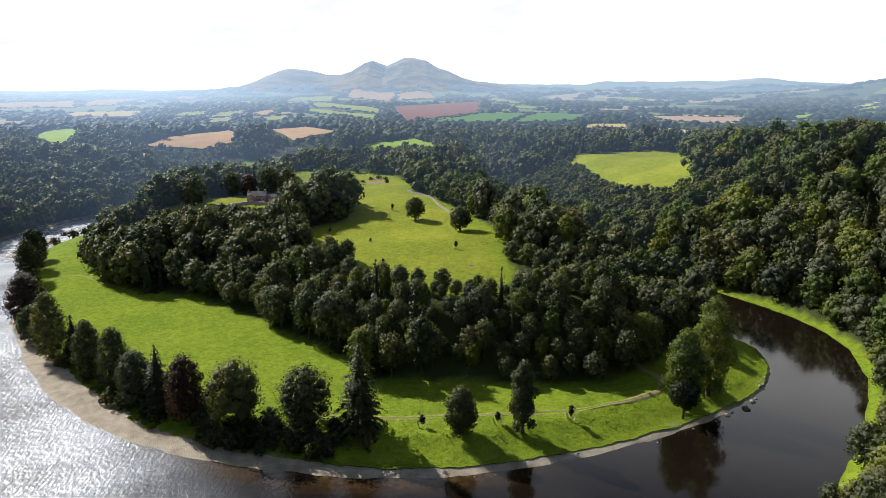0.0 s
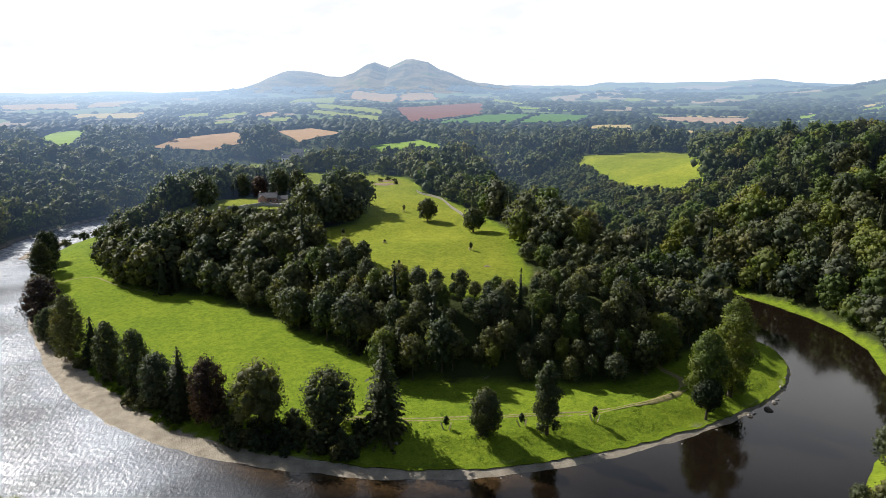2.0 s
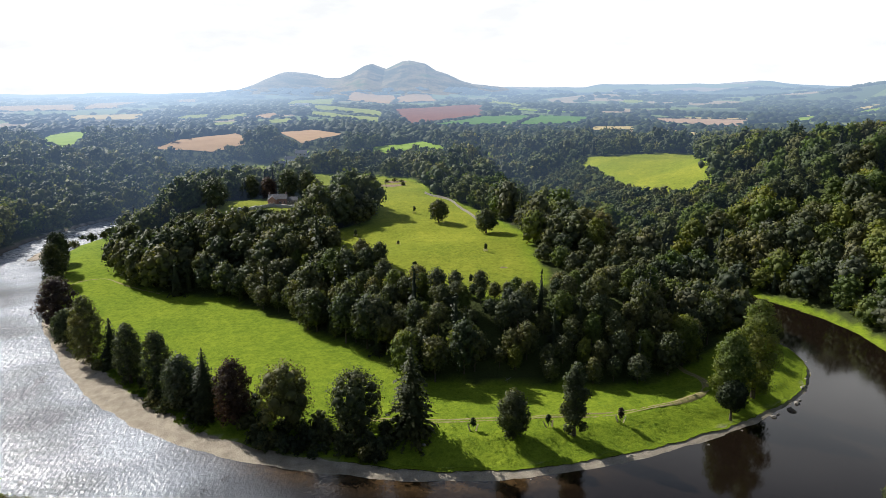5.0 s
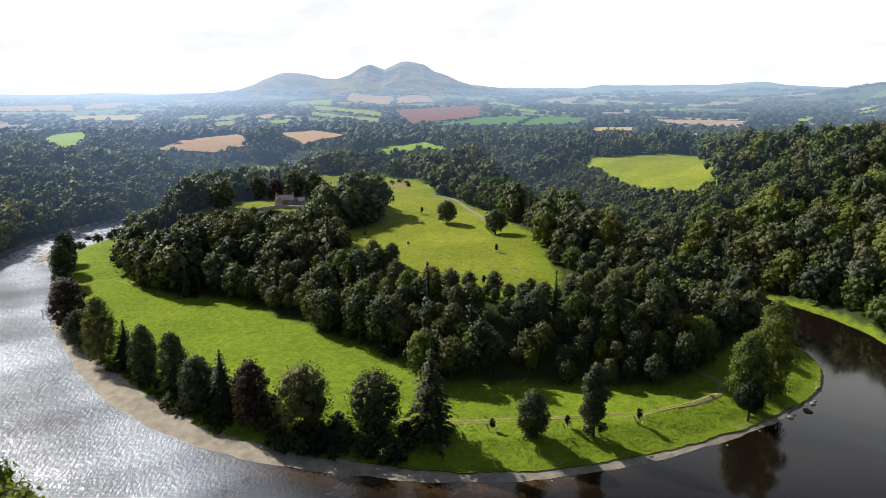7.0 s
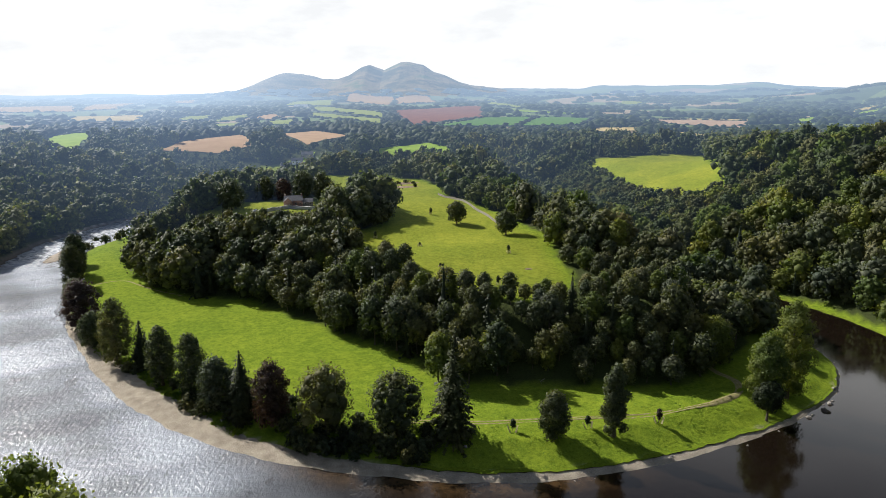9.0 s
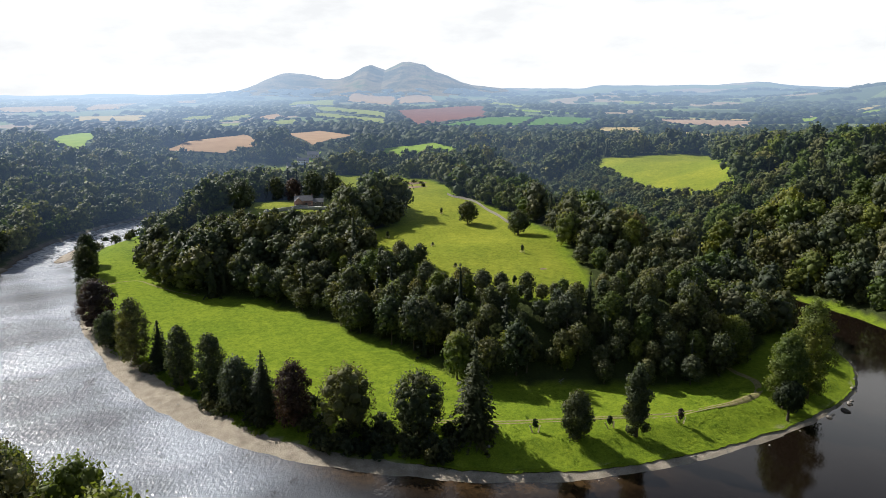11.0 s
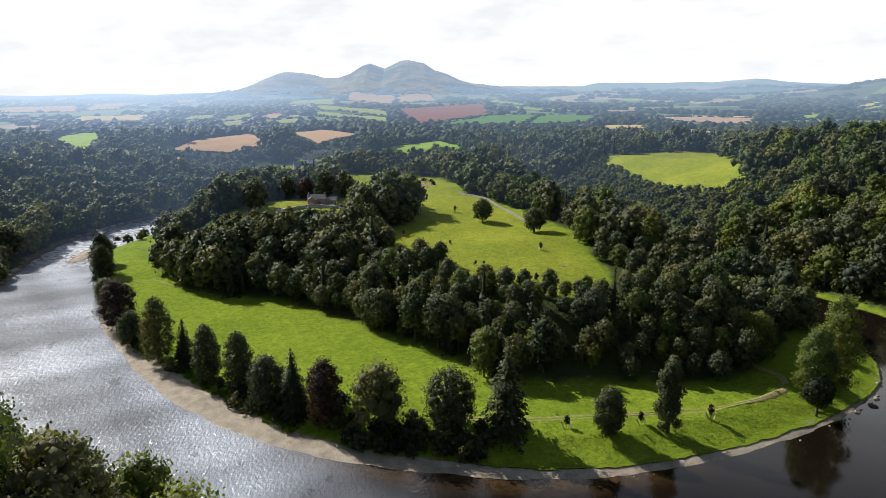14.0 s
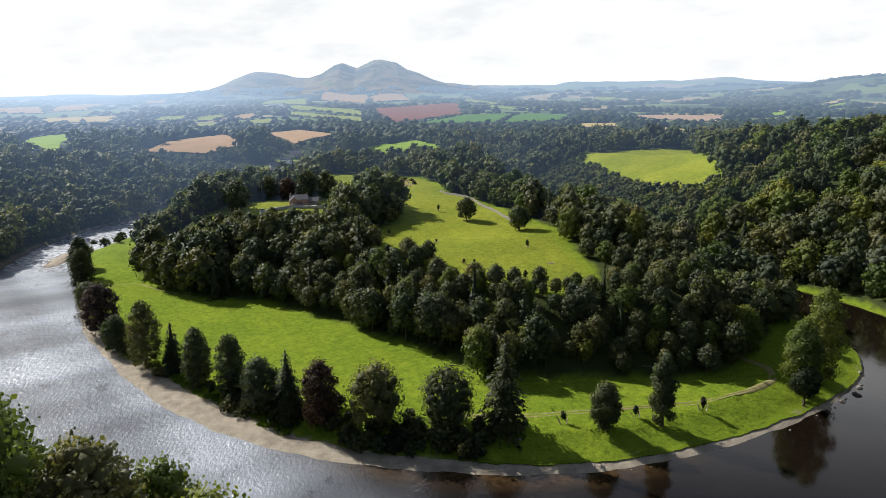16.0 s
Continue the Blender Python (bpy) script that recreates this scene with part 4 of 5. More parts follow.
forest("woodland", SPIRE_LOW, near_x[pine], near_y[pine], zz[pine], np.minimum(size[pine], 1.05), rng.uniform(0.9, 1.2, pine.sum()), MID_DARK, "dark firs standing among the broadleaf woodland")

# ---- far country ----
STUBBLE = field_material("stubble", (0.360, 0.230, 0.122), (0.446, 0.295, 0.166), 0.12)
PLOUGH = field_material("ploughed_earth", (0.180, 0.072, 0.050), (0.238, 0.108, 0.072), 0.1)
FALLOW = field_material("fallow_earth", (0.33, 0.22, 0.15), (0.46, 0.33, 0.22), 0.1)
HAY = field_material("mown_hay", (0.204, 0.252, 0.061), (0.272, 0.313, 0.095), 0.1)
GREEN = field_material("far_pasture", (0.19, 0.30, 0.03), (0.27, 0.38, 0.05))
DEEP = field_material("far_crop", (0.068, 0.162, 0.034), (0.102, 0.212, 0.043))
TAN = field_material("ripe_corn", (0.413, 0.315, 0.128), (0.495, 0.390, 0.188))
FIELDS = [
    (((-361, 792), (-314, 980), (-254, 840), (-289, 792)), STUBBLE, "pale pink-brown stubble field beside woods"),
    (((-258, 1000), (-218, 1063), (-152, 957), (-190, 841)), STUBBLE, "pale stubble field behind the village"),
    (((-96, 690), (-97, 824), (-41, 866), (-4, 800)), GREEN, "bright green meadow with tree shadows"),
    (((-175, 738), (-182, 775), (-173, 801), (-169, 764)), GREEN, "strip of grass beside the village"),
    (((-500, 805), (-590, 990), (-563, 1052), (-452, 800)), GREEN, "small bright green clearing in woods"),
    (((-805, 1412), (-888, 1606), (-746, 1699), (-671, 1444)), TAN, "golden corn field beyond woods"),
    (((-1185, 1780), (-1385, 2094), (-1267, 2350), (-999, 1819)), STUBBLE, "hazy stubble field on the plain"),
    (((-1028, 1905), (-1254, 2403), (-1235, 2816), (-974, 2012)), STUBBLE, "hazy stubble field on the plain"),
    (((-1036, 2617), (-1144, 2910), (-1072, 2981), (-986, 2732)), STUBBLE, "hazy far stubble field"),
    (((-602, 1479), (-608, 1592), (-562, 1626), (-515, 1427)), HAY, "pale green mown field"),
    (((-480, 1375), (-520, 1552), (-482, 1669), (-448, 1466)), HAY, "pale green mown field"),
    (((-565, 2384), (-619, 2759), (-462, 2951), (-392, 2397)), HAY, "pale hay field below the hills"),
    (((-390, 1978), (-451, 2345), (-156, 1741), (-145, 1543)), HAY, "pale hay field below the hills"),
    (((-320, 1582), (-364, 1812), (-134, 1453), (-128, 1285)), HAY, "pale hay field below the hills"),
    (((-407, 2759), (-430, 3198), (-210, 3031), (-178, 2377)), STUBBLE, "tan stubble field under the hill"),
    (((-176, 2527), (-200, 3025), (-69, 3095), (-20, 2789)), STUBBLE, "tan stubble field under the hill"),
    (((-73, 1252), (-144, 1850), (129, 2285), (85, 1542)), PLOUGH, "red ploughed field on the rising ground"),
    (((-41, 1216), (81, 1494), (209, 1569), (123, 1223)), DEEP, "deep green crop field"),
    (((123, 1223), (216, 1574), (332, 1532), (241, 1239)), DEEP, "deep green crop field"),
    (((162, 2457), (201, 2996), (275, 2233), (227, 2009)), HAY, "light green strip of pasture"),
    (((177, 1870), (183, 1948), (359, 1674), (343, 1634)), GREEN, "green strip of pasture along trees"),
    (((219, 1077), (250, 1150), (326, 1160), (301, 1092)), TAN, "golden corn field between woods"),
    (((327, 1033), (355, 1074), (383, 978), (361, 955)), TAN, "golden corn field between woods"),
    (((416, 1320), (451, 1479), (615, 1374), (509, 1159)), FALLOW, "brown fallow field on the plain"),
    (((445, 1481), (470, 1524), (641, 1429), (623, 1391)), TAN, "golden corn field on the plain"),
    (((678, 1329), (764, 1467), (884, 1565), (731, 1341)), GREEN, "green field on the valley side"),
    (((1001, 1669), (1158, 1897), (1374, 2107), (1246, 1918)), TAN, "golden corn field on the valley side"),
    (((918, 1523), (1076, 1742), (1265, 1942), (1111, 1712)), GREEN, "green field on the valley side"),
    (((656, 2490), (705, 2626), (765, 2570), (710, 2424)), HAY, "pale far pasture in haze"),
    (((-440, 1529), (-441, 1751), (-382, 1553), (-384, 1431)), STUBBLE, "small pink stubble field among hedges"),
    (((-370, 1354), (-329, 1446), (-290, 1266), (-334, 1255)), HAY, "pale green strip among hedges"),
    (((-422, 1192), (-444, 1279), (-403, 1304), (-389, 1233)), HAY, "pale far pasture in haze"),
]


def field(corners, material, label):
    """A sheet of farmland laid on the land between four corners."""
    a, b, c, d = [np.array(p, float) for p in corners]
    n = 14
    u, v = np.meshgrid(np.linspace(0, 1, n), np.linspace(0, 1, n))
    p = a * ((1 - u) * (1 - v))[..., None] + b * (u * (1 - v))[..., None] + c * (u * v)[..., None] + d * ((1 - u) * v)[..., None]
    ww = (0.05 if a[1] < 1000 else 0.012) * np.linalg.norm(c - a)
    x, y = p[..., 0] + ww * rough_ground(p[..., 0], p[..., 1], 60, 2), p[..., 1] + ww * rough_ground(p[..., 0], p[..., 1], 70, 9)
    z = height(x, y) + 0.9 + y * 0.0006
    me = mesh_of("field", np.stack([x, y, z], -1).reshape(-1, 3), [grid_faces(n, n)], material, True)
    return tagged(new("field", me), label, "field", kind="structure")


for corners, material, label in FIELDS:
    field(corners, material, label)


def in_field(x, y, grow=1.0):
    hit = np.zeros(np.shape(x), bool)
    for corners, _, _ in FIELDS:
        hit |= depth_in(x, y, np.array(corners, float)) > -grow
    return hit


def before_field(x, y, far):
    """Whether a field lies just behind the place, seen from the river."""
    r = np.hypot(x, y)
    hit = np.zeros(np.shape(x), bool)
    for k in (far if isinstance(far, tuple) else (far,)):
        s = 1 + k / r
        hit |= in_field(x * s, y * s, 0)
    return hit


# woods from the bend out into the plain
mid_x, mid_y = scatter(-900, 900, 470, 860, 14.2)
low_growth = before_field(mid_x, mid_y, (20, 45, 70, 100, 130)) | (np.hypot((mid_x + 166) / 40, (mid_y - 715) / 60) < 1) | ((mid_x > 80) & (mid_x < 150) & (mid_y < 680))
ok = ~in_field(mid_x, mid_y, 4) & (np.hypot(mid_x + 172, mid_y - 764) > 26)
mid_x, mid_y, low_growth = mid_x[ok], mid_y[ok], low_growth[ok]
mid_size = rng.uniform(0.6, 1.35, len(mid_x)) * (1 + 0.2 * rough_ground(mid_x, mid_y, 70, 4)) * np.where((mid_x > 80) & (mid_x < 150) & (mid_y < 680), 0.36, np.where(low_growth, 0.52, 1.0))
FAR_BROAD = [broad_crown(400 + k, 15.5, 9.4 + 0.6 * (k % 3), 0.05, 10, 140, 1.8, 0.15, 0.26) for k in range(7)]
mk = np.where(low_growth, 0.12, 0.0) + rng.random(len(mid_x)) * np.where(low_growth, 0.88, 1.0)
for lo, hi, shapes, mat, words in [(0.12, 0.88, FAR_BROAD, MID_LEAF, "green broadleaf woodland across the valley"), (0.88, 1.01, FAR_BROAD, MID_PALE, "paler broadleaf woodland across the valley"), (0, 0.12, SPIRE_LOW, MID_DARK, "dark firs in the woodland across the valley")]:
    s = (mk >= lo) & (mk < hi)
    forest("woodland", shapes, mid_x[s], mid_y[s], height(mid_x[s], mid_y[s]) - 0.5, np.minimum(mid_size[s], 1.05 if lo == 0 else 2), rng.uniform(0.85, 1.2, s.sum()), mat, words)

# close young wood between the upper river and the far pasture
fill_x, fill_y = scatter(82, 190, 385, 690, 8.0)
forest("woodland", FAR_BROAD, fill_x, fill_y, height(fill_x, fill_y) - 0.5, rng.uniform(0.42, 0.68, len(fill_x)) * np.interp(fill_y, (490, 560), (1.0, 0.6)), rng.uniform(0.85, 1.15, len(fill_x)), MID_LEAF, "close young green woodland below the far pasture")


def rough_ball(ball, seed, squat=0.9):
    g = np.random.default_rng(seed)
    v, f = ball
    v = v * (1 + 0.22 * g.normal(size=(len(v), 1)))
    return v * [1, 1, squat] + [0, 0, 0.45], np.zeros((0, 4), int), f, v / np.linalg.norm(v, axis=1, keepdims=True)


CLUMPS = [rough_ball(BALL_1, k) for k in range(5)]
DOTS = [rough_ball(BALL_1, 20 + k) for k in range(5)]
step = 0.0116
rr, aa = np.meshgrid(np.exp(np.arange(math.log(830), math.log(4450), step)), np.arange(-0.68, 0.68, step))
rr = (rr * (1 + rng.uniform(-0.45, 0.45, rr.shape) * step)).ravel()
aa = (aa + rng.uniform(-0.45, 0.45, aa.shape) * step).ravel()
fx, fy = -25 + rr * np.sin(aa), rr * np.cos(aa)
patch = rough_ground(fx, fy, 260, 3) + 0.7 * rough_ground(fx, fy, 90, 6)
hedge = np.abs(rough_ground(fx, fy, 330, 12)) < 0.05
on_hill = np.interp(fx + 0.03 * (fy - 3900), RIDGE_X, RIDGE_Z) * smooth(2700, 3900, fy) ** 1.6 > 45
ok = (fy > 860) & ~in_field(fx, fy, 5) & ((rr < 1250) | (patch > 0.05 + 0.25 * smooth(1300, 3000, rr)) | hedge) & ~on_hill & (rr < 3700)
fx, fy, rr = fx[ok], fy[ok], rr[ok]
hides = before_field(fx, fy, 0.03 * rr) | before_field(fx, fy, 0.07 * rr) | before_field(fx, fy, 0.11 * rr) | before_field(fx, fy, 0.16 * rr)
ok = ~hides | (rng.random(len(rr)) < np.where(rr < 1250, 0.9, 0.2))
fx, fy, rr, hides = fx[ok], fy[ok], rr[ok], hides[ok]
fs = rr * step * rng.uniform(0.5, 0.8, len(rr))
fs = np.where(hides, fs * 0.6, fs)
tallness = np.clip(rng.uniform(5, 9.5, len(rr)) * np.where(hides, 0.35, 1.0) / fs, 0.12, 1.6)
# hedgerows along the far fields
hx, hy = [], []
for corners, _, _ in FIELDS:
    ring = np.array(corners, float)
    for a, c in zip(ring, np.roll(ring, -1, 0)):
        r_mid = np.hypot(*((a + c) / 2))
        if r_mid < 1150:
            continue
        for u in np.arange(0, 1, 0.006 * r_mid / np.linalg.norm(c - a)):
            if rng.random() < 0.6:
                hx.append(a[0] + (c[0] - a[0]) * u + rng.normal() * 3)
                hy.append(a[1] + (c[1] - a[1]) * u + rng.normal() * 3)
hx, hy = np.array(hx), np.array(hy)
hr = np.hypot(hx, hy)
fx, fy, rr = np.concatenate([fx, hx]), np.concatenate([fy, hy]), np.concatenate([rr, hr])
fs = np.concatenate([fs, hr * 0.0042 * rng.uniform(0.6, 1.3, len(hr))])
tallness = np.concatenate([tallness, np.clip(rng.uniform(1.8, 5.0, len(hr)) / (hr * 0.0042), 0.2, 1.3)])
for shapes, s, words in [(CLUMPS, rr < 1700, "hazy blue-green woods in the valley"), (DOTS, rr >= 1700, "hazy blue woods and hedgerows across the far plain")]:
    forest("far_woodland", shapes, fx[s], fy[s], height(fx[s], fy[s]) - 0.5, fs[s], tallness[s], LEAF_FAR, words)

# ---- things on the meadow and pasture ----
TIMBER = plain_material("pale_timber", (0.50, 0.42, 0.24), (0.66, 0.58, 0.36), 3.0)
DEAD_WOOD = plain_material("dead_wood", (0.16, 0.14, 0.12), (0.32, 0.29, 0.25), 2.0)
STONE = plain_material("rubble_stone", (0.15, 0.135, 0.12), (0.34, 0.31, 0.27), 1.5, relief=0.8)
PINK_STONE = plain_material("pink_sandstone", (0.30, 0.17, 0.14), (0.46, 0.30, 0.25), 1.2, relief=0.5)
SLATE = plain_material("roof_slate", (0.15, 0.15, 0.16), (0.28, 0.27, 0.275), 1.8)
LIMEWASH = plain_material("limewash", (0.66, 0.64, 0.60), (0.82, 0.80, 0.77), 0.6)
PAVING = plain_material("stone_paving", (0.38, 0.36, 0.34), (0.55, 0.53, 0.50), 0.8)
EARTH = plain_material("bare_earth", (0.16, 0.11, 0.07), (0.30, 0.22, 0.15), 0.9, relief=0.7)
GLASS = Mat("window_glass").colour((0.02, 0.025, 0.03)).set(0.06, 0, 0.6).m
PAINT_WHITE = plain_material("white_paint", (0.72, 0.72, 0.70), (0.82, 0.82, 0.80), 2.0, 0.35)
RUBBER = plain_material("tyre_rubber", (0.02, 0.02, 0.02), (0.04, 0.04, 0.04), 8.0)


def ground_pose(x, y, turn=0.0, lift=0.0):
    return pose(x, y, float(height(x, y)) + lift, 0, 0, turn)


def bush(x, y, tall, wide, leaf, label, seed, group="", leaves=700):
    """A low shrub whose leaves reach the ground."""
    thing = new("bush")
    v, q, f, nor = broad_crown(seed, tall, wide, 0.0, 12, leaves, 0.36 if tall < 4 else 0.5, 0.1)
    part("foliage", mesh_of("foliage", v, [q, f], leaf, True, nor), leaf, thing)
    part("stem", trunk_mesh(seed, tall * 0.8, 0.08, 3, wide * 0.5, 0.1), BARK, thing)
    thing.matrix_basis = ground_pose(x, y, seed * 37 % 360, -0.1)
    return tagged(thing, label, "bush", group)


# dark thicket under the bank trees
thick = np.random.default_rng(5)
for n in range(120):
    u = thick.random()
    x = -108 + 82 * u
    d_in = thick.uniform(5.5, 17.5) + (5.5 if x < -72 else 0)
    y = float(np.interp(x, (-108, -95, -76, -54, -33, -22), (182, 174, 165, 159, 155, 154))) + d_in
    bush(x, y, thick.uniform(2.2, 5.5), thick.uniform(1.8, 3.6), LEAF if n % 3 else LEAF_DARK, "shaded bramble thicket beneath the bank trees", 600 + n, "thicket under the bank trees", 380)
for n in range(16):
    u = thick.random()
    x, y = -200 + 88 * u, float(np.interp(u, (0, 0.3, 0.6, 1), (304, 262, 229, 203))) + thick.uniform(0, 4)
    bush(x, y, thick.uniform(2.0, 4.5), thick.uniform(1.6, 3.0), LEAF, "green scrub between the trees above the shingle", 660 + n, "scrub above the shingle", 420)
# scrub by the rapids
for n, (x, y, tall, wide) in enumerate([(-249, 433, 6.0, 4.2), (-254, 420, 5.5, 4.0), (-243, 446, 6.5, 4.5), (-238, 428, 5.0, 3.6), (-262, 446, 4.0, 3.2), (-267, 428, 2.4, 1.8), (-258, 409, 2.0, 1.5)]):
    bush(x, y, tall, wide, LEAF_PALE if n % 2 else LEAF, "rounded willow scrub beside the rapids", 690 + n, "scrub by the rapids", 600)
fir = tree("tree", spire_crown(720, 20, 3.6, 0.3, 16, 9, 0.4, 0.9), trunk_mesh(721, 19, 0.35, 3, 1.5, 0.3), LEAF_DARK, "lone ragged pine by the rapids", "tree")
fir.matrix_basis = stand(-228, 352)


def plank(bm, a, b, wide=0.16, deep=0.07):
    a, b = Vector(a), Vector(b)
    m = (b - a).to_track_quat("Z", "Y").to_matrix().to_4x4()
    bmesh.ops.create_cube(bm, size=1, matrix=Matrix.Translation((a + b) / 2) @ m @ Matrix.Diagonal((wide, deep, (b - a).length, 1)))
    return bm


def guarded_tree(x, y, tall, label, leaf, seed, guard="boards"):
    """A young tree between two leaning boards, or inside a small pen of posts and rails."""
    thing = new("young_tree")
    v, q, f, nor = broad_crown(seed, tall, tall * 0.26, 0.25, 9, 420, 0.26, 0.4)
    part("crown", mesh_of("crown", v, [q, f], leaf, True, nor), leaf, thing)
    part("trunk", trunk_mesh(seed, tall * 0.9, 0.06, 2, 0.4, 0.4), BARK, thing)
    if guard == "boards":
        for s in (-1, 1):
            part("guard_board", plank(bmesh.new(), (s * 0.8, -0.6, -0.1), (s * 1.5, 0.4, 1.7), 0.42, 0.1), TIMBER, thing, "pale leaning timber board")
    else:
        for sx in (-0.8, 0.8):
            for sy in (-0.8, 0.8):
                part("post", box(bmesh.new(), sx - 0.06, sx + 0.06, sy - 0.06, sy + 0.06, -0.3, 1.35, 0.015), TIMBER, thing)
        for s in (-0.8, 0.8):
            for z in (0.55, 1.15):
                part("rail", box(bmesh.new(), -0.86, 0.86, s - 0.03, s + 0.03, z - 0.05, z + 0.05), TIMBER, thing)
                part("rail", box(bmesh.new(), s - 0.03, s + 0.03, -0.86, 0.86, z - 0.05, z + 0.05), TIMBER, thing)
    thing.matrix_basis = ground_pose(x, y, seed * 53 % 40 - 20)
    return tagged(thing, label, "young tree", "young trees")


guarded_tree(-6, 173, 4.2, "dark young yew between two pale leaning boards", LEAF_DARK, 731)
guarded_tree(16, 174.2, 4.0, "dark young yew between two pale leaning boards", LEAF_DARK, 732)
guarded_tree(38, 178, 4.6, "brown withered young tree beside pale leaning boards", LEAF_COPPER, 733)
for n, (x, y, tall) in enumerate([(-31, 398, 4.6), (6, 300, 4.0), (-26, 276, 2.4), (-3, 254, 4.2), (-36, 319, 2.2), (-60, 342, 3.8)]):
    guarded_tree(x, y, tall, "small young tree in a timber pen on the pasture", LEAF_DARK, 740 + n, "pen")


def rock(x, y, size, seed, label="weathered grey boulder at the water's edge", mat=None, group="boulders on the shore", high=0.6):
    g = np.random.default_rng(seed)
    v, f = BALL_2
    w = v * (1 + 0.16 * np.sin(v @ g.normal(size=(3, 3)) * 2.2).sum(1, keepdims=True) * 0.5 + 0.05 * g.normal(size=(len(v), 1)))
    me = mesh_of("boulder", w * [size, size * 0.75, size * high], [f], mat or STONE, False)
    ob = new("boulder", me)
    ob.matrix_basis = pose(x, y, max(float(height(x, y)), 0.15) + size * high * 0.3, 0, 0, seed * 71 % 360)
    return tagged(ob, label, "boulder", group)


for n, (x, y, size) in enumerate([(89, 188, 1.3), (91, 189.5, 0.9), (101, 197, 1.5), (103, 199, 0.8), (108, 207, 1.2), (110, 209, 0.8), (97, 193.5, 1.1), (84, 184, 0.7), (113, 214, 0.9), (62, 171.5, 0.6), (-20, 166, 0.9)]):
    rock(x, y, size * 0.75, 760 + n)
rock(96.5, 192, 1.7, 790, "dark wet drift log lump at the water's edge", BARK, "", 0.35)
strand = np.random.default_rng(8)
for n in range(60):
    i = int(strand.integers(30, len(ss) - 10))
    k = strand.random()
    x, y = SX[i, 0] + (SX[i, -1] - SX[i, 0]) * k, SY[i, 0] + (SY[i, -1] - SY[i, 0]) * k
    rock(x, y, strand.uniform(0.18, 0.5), 800 + n, "small pale stone on the shingle", None, "stones on the shingle")

# fallen bleached branches at the wood's edge
for n, (x, y, turn, long) in enumerate([(57, 214, 25, 7.0), (63, 211, -20, 5.0), (30, 206, 60, 4.5), (8, 205, -35, 4.0)]):
    log = new("fallen_branch", trunk_mesh(880 + n, long, 0.12, 4, 1.6, 0.3))
    log.data.materials[0] = DEAD_WOOD
    log.matrix_basis = ground_pose(x, y, turn, 0.25) @ pose(0, 0, 0, 86, 0, 0)
    tagged(log, "bleached fallen branch lying on the grass", "branch", "fallen branches")
for n, (x0, y0, x1, y1) in enumerate([(10, 226, 25, 207)]):
    a, b = Vector((x0, y0, float(height(x0, y0)) + 1.2)), Vector((x1, y1, float(height(x1, y1)) + 0.3))
    log = new("dead_tree", trunk_mesh(890 + n, (b - a).length, 0.22, 8, 2.6, 0.2))
    log.data.materials[0] = DEAD_WOOD
    log.matrix_basis = Matrix.Translation(a) @ (b - a).to_track_quat("Z", "Y").to_matrix().to_4x4()
    tagged(log, "pale dead trunk leaning down the shaded scarp", "dead tree", "dead trees")


def dry_wall(points, name, label, high=1.2, thick=0.5, mat=None):
    """A rough stone wall along a line of places."""
    line = bend(np.array(points, float), 6)
    g = np.random.default_rng(3)
    V, F = [], []
    for i, (x, y) in enumerate(line):
        j = min(i, len(line) - 2)
        t = (line[j + 1] - line[j]) / np.linalg.norm(line[j + 1] - line[j])
        nx, ny = t[1] * thick / 2, -t[0] * thick / 2
        z = float(height(x, y))
        top = high * (1 + 0.06 * g.normal())
        V += [(x - nx, y - ny, z - 0.4), (x - nx * 0.75, y - ny * 0.75, z + top), (x + nx * 0.75, y + ny * 0.75, z + top), (x + nx, y + ny, z - 0.4)]
        if i:
            o = (i - 1) * 4
            F += [(o + k, o + k + 1, o + k + 5, o + k + 4) for k in range(3)]
    n = len(V) - 4
    F += [(0, 3, 2, 1), (n, n + 1, n + 2, n + 3)]
    return tagged(new(name, mesh_of(name, np.array(V), [F], mat or STONE)), label, "wall", kind="structure")


dry_wall([(-26, 474), (-22, 464), (-10, 440), (-2, 410), (6, 377), (10, 362)], "field_wall", "long grey dry-stone wall beside the pasture", 1.3, 0.7)
dry_wall([(-137, 387.5), (-131, 393), (-124, 400), (-119, 406)], "garden_wall", "grey retaining wall below the lawn", 1.8, 0.8, PAVING)
dry_wall([(-119, 406), (-108, 405), (-97, 406), (-88, 415)], "garden_wall", "grey terrace wall in front of the house", 1.8, 0.8, PAVING)
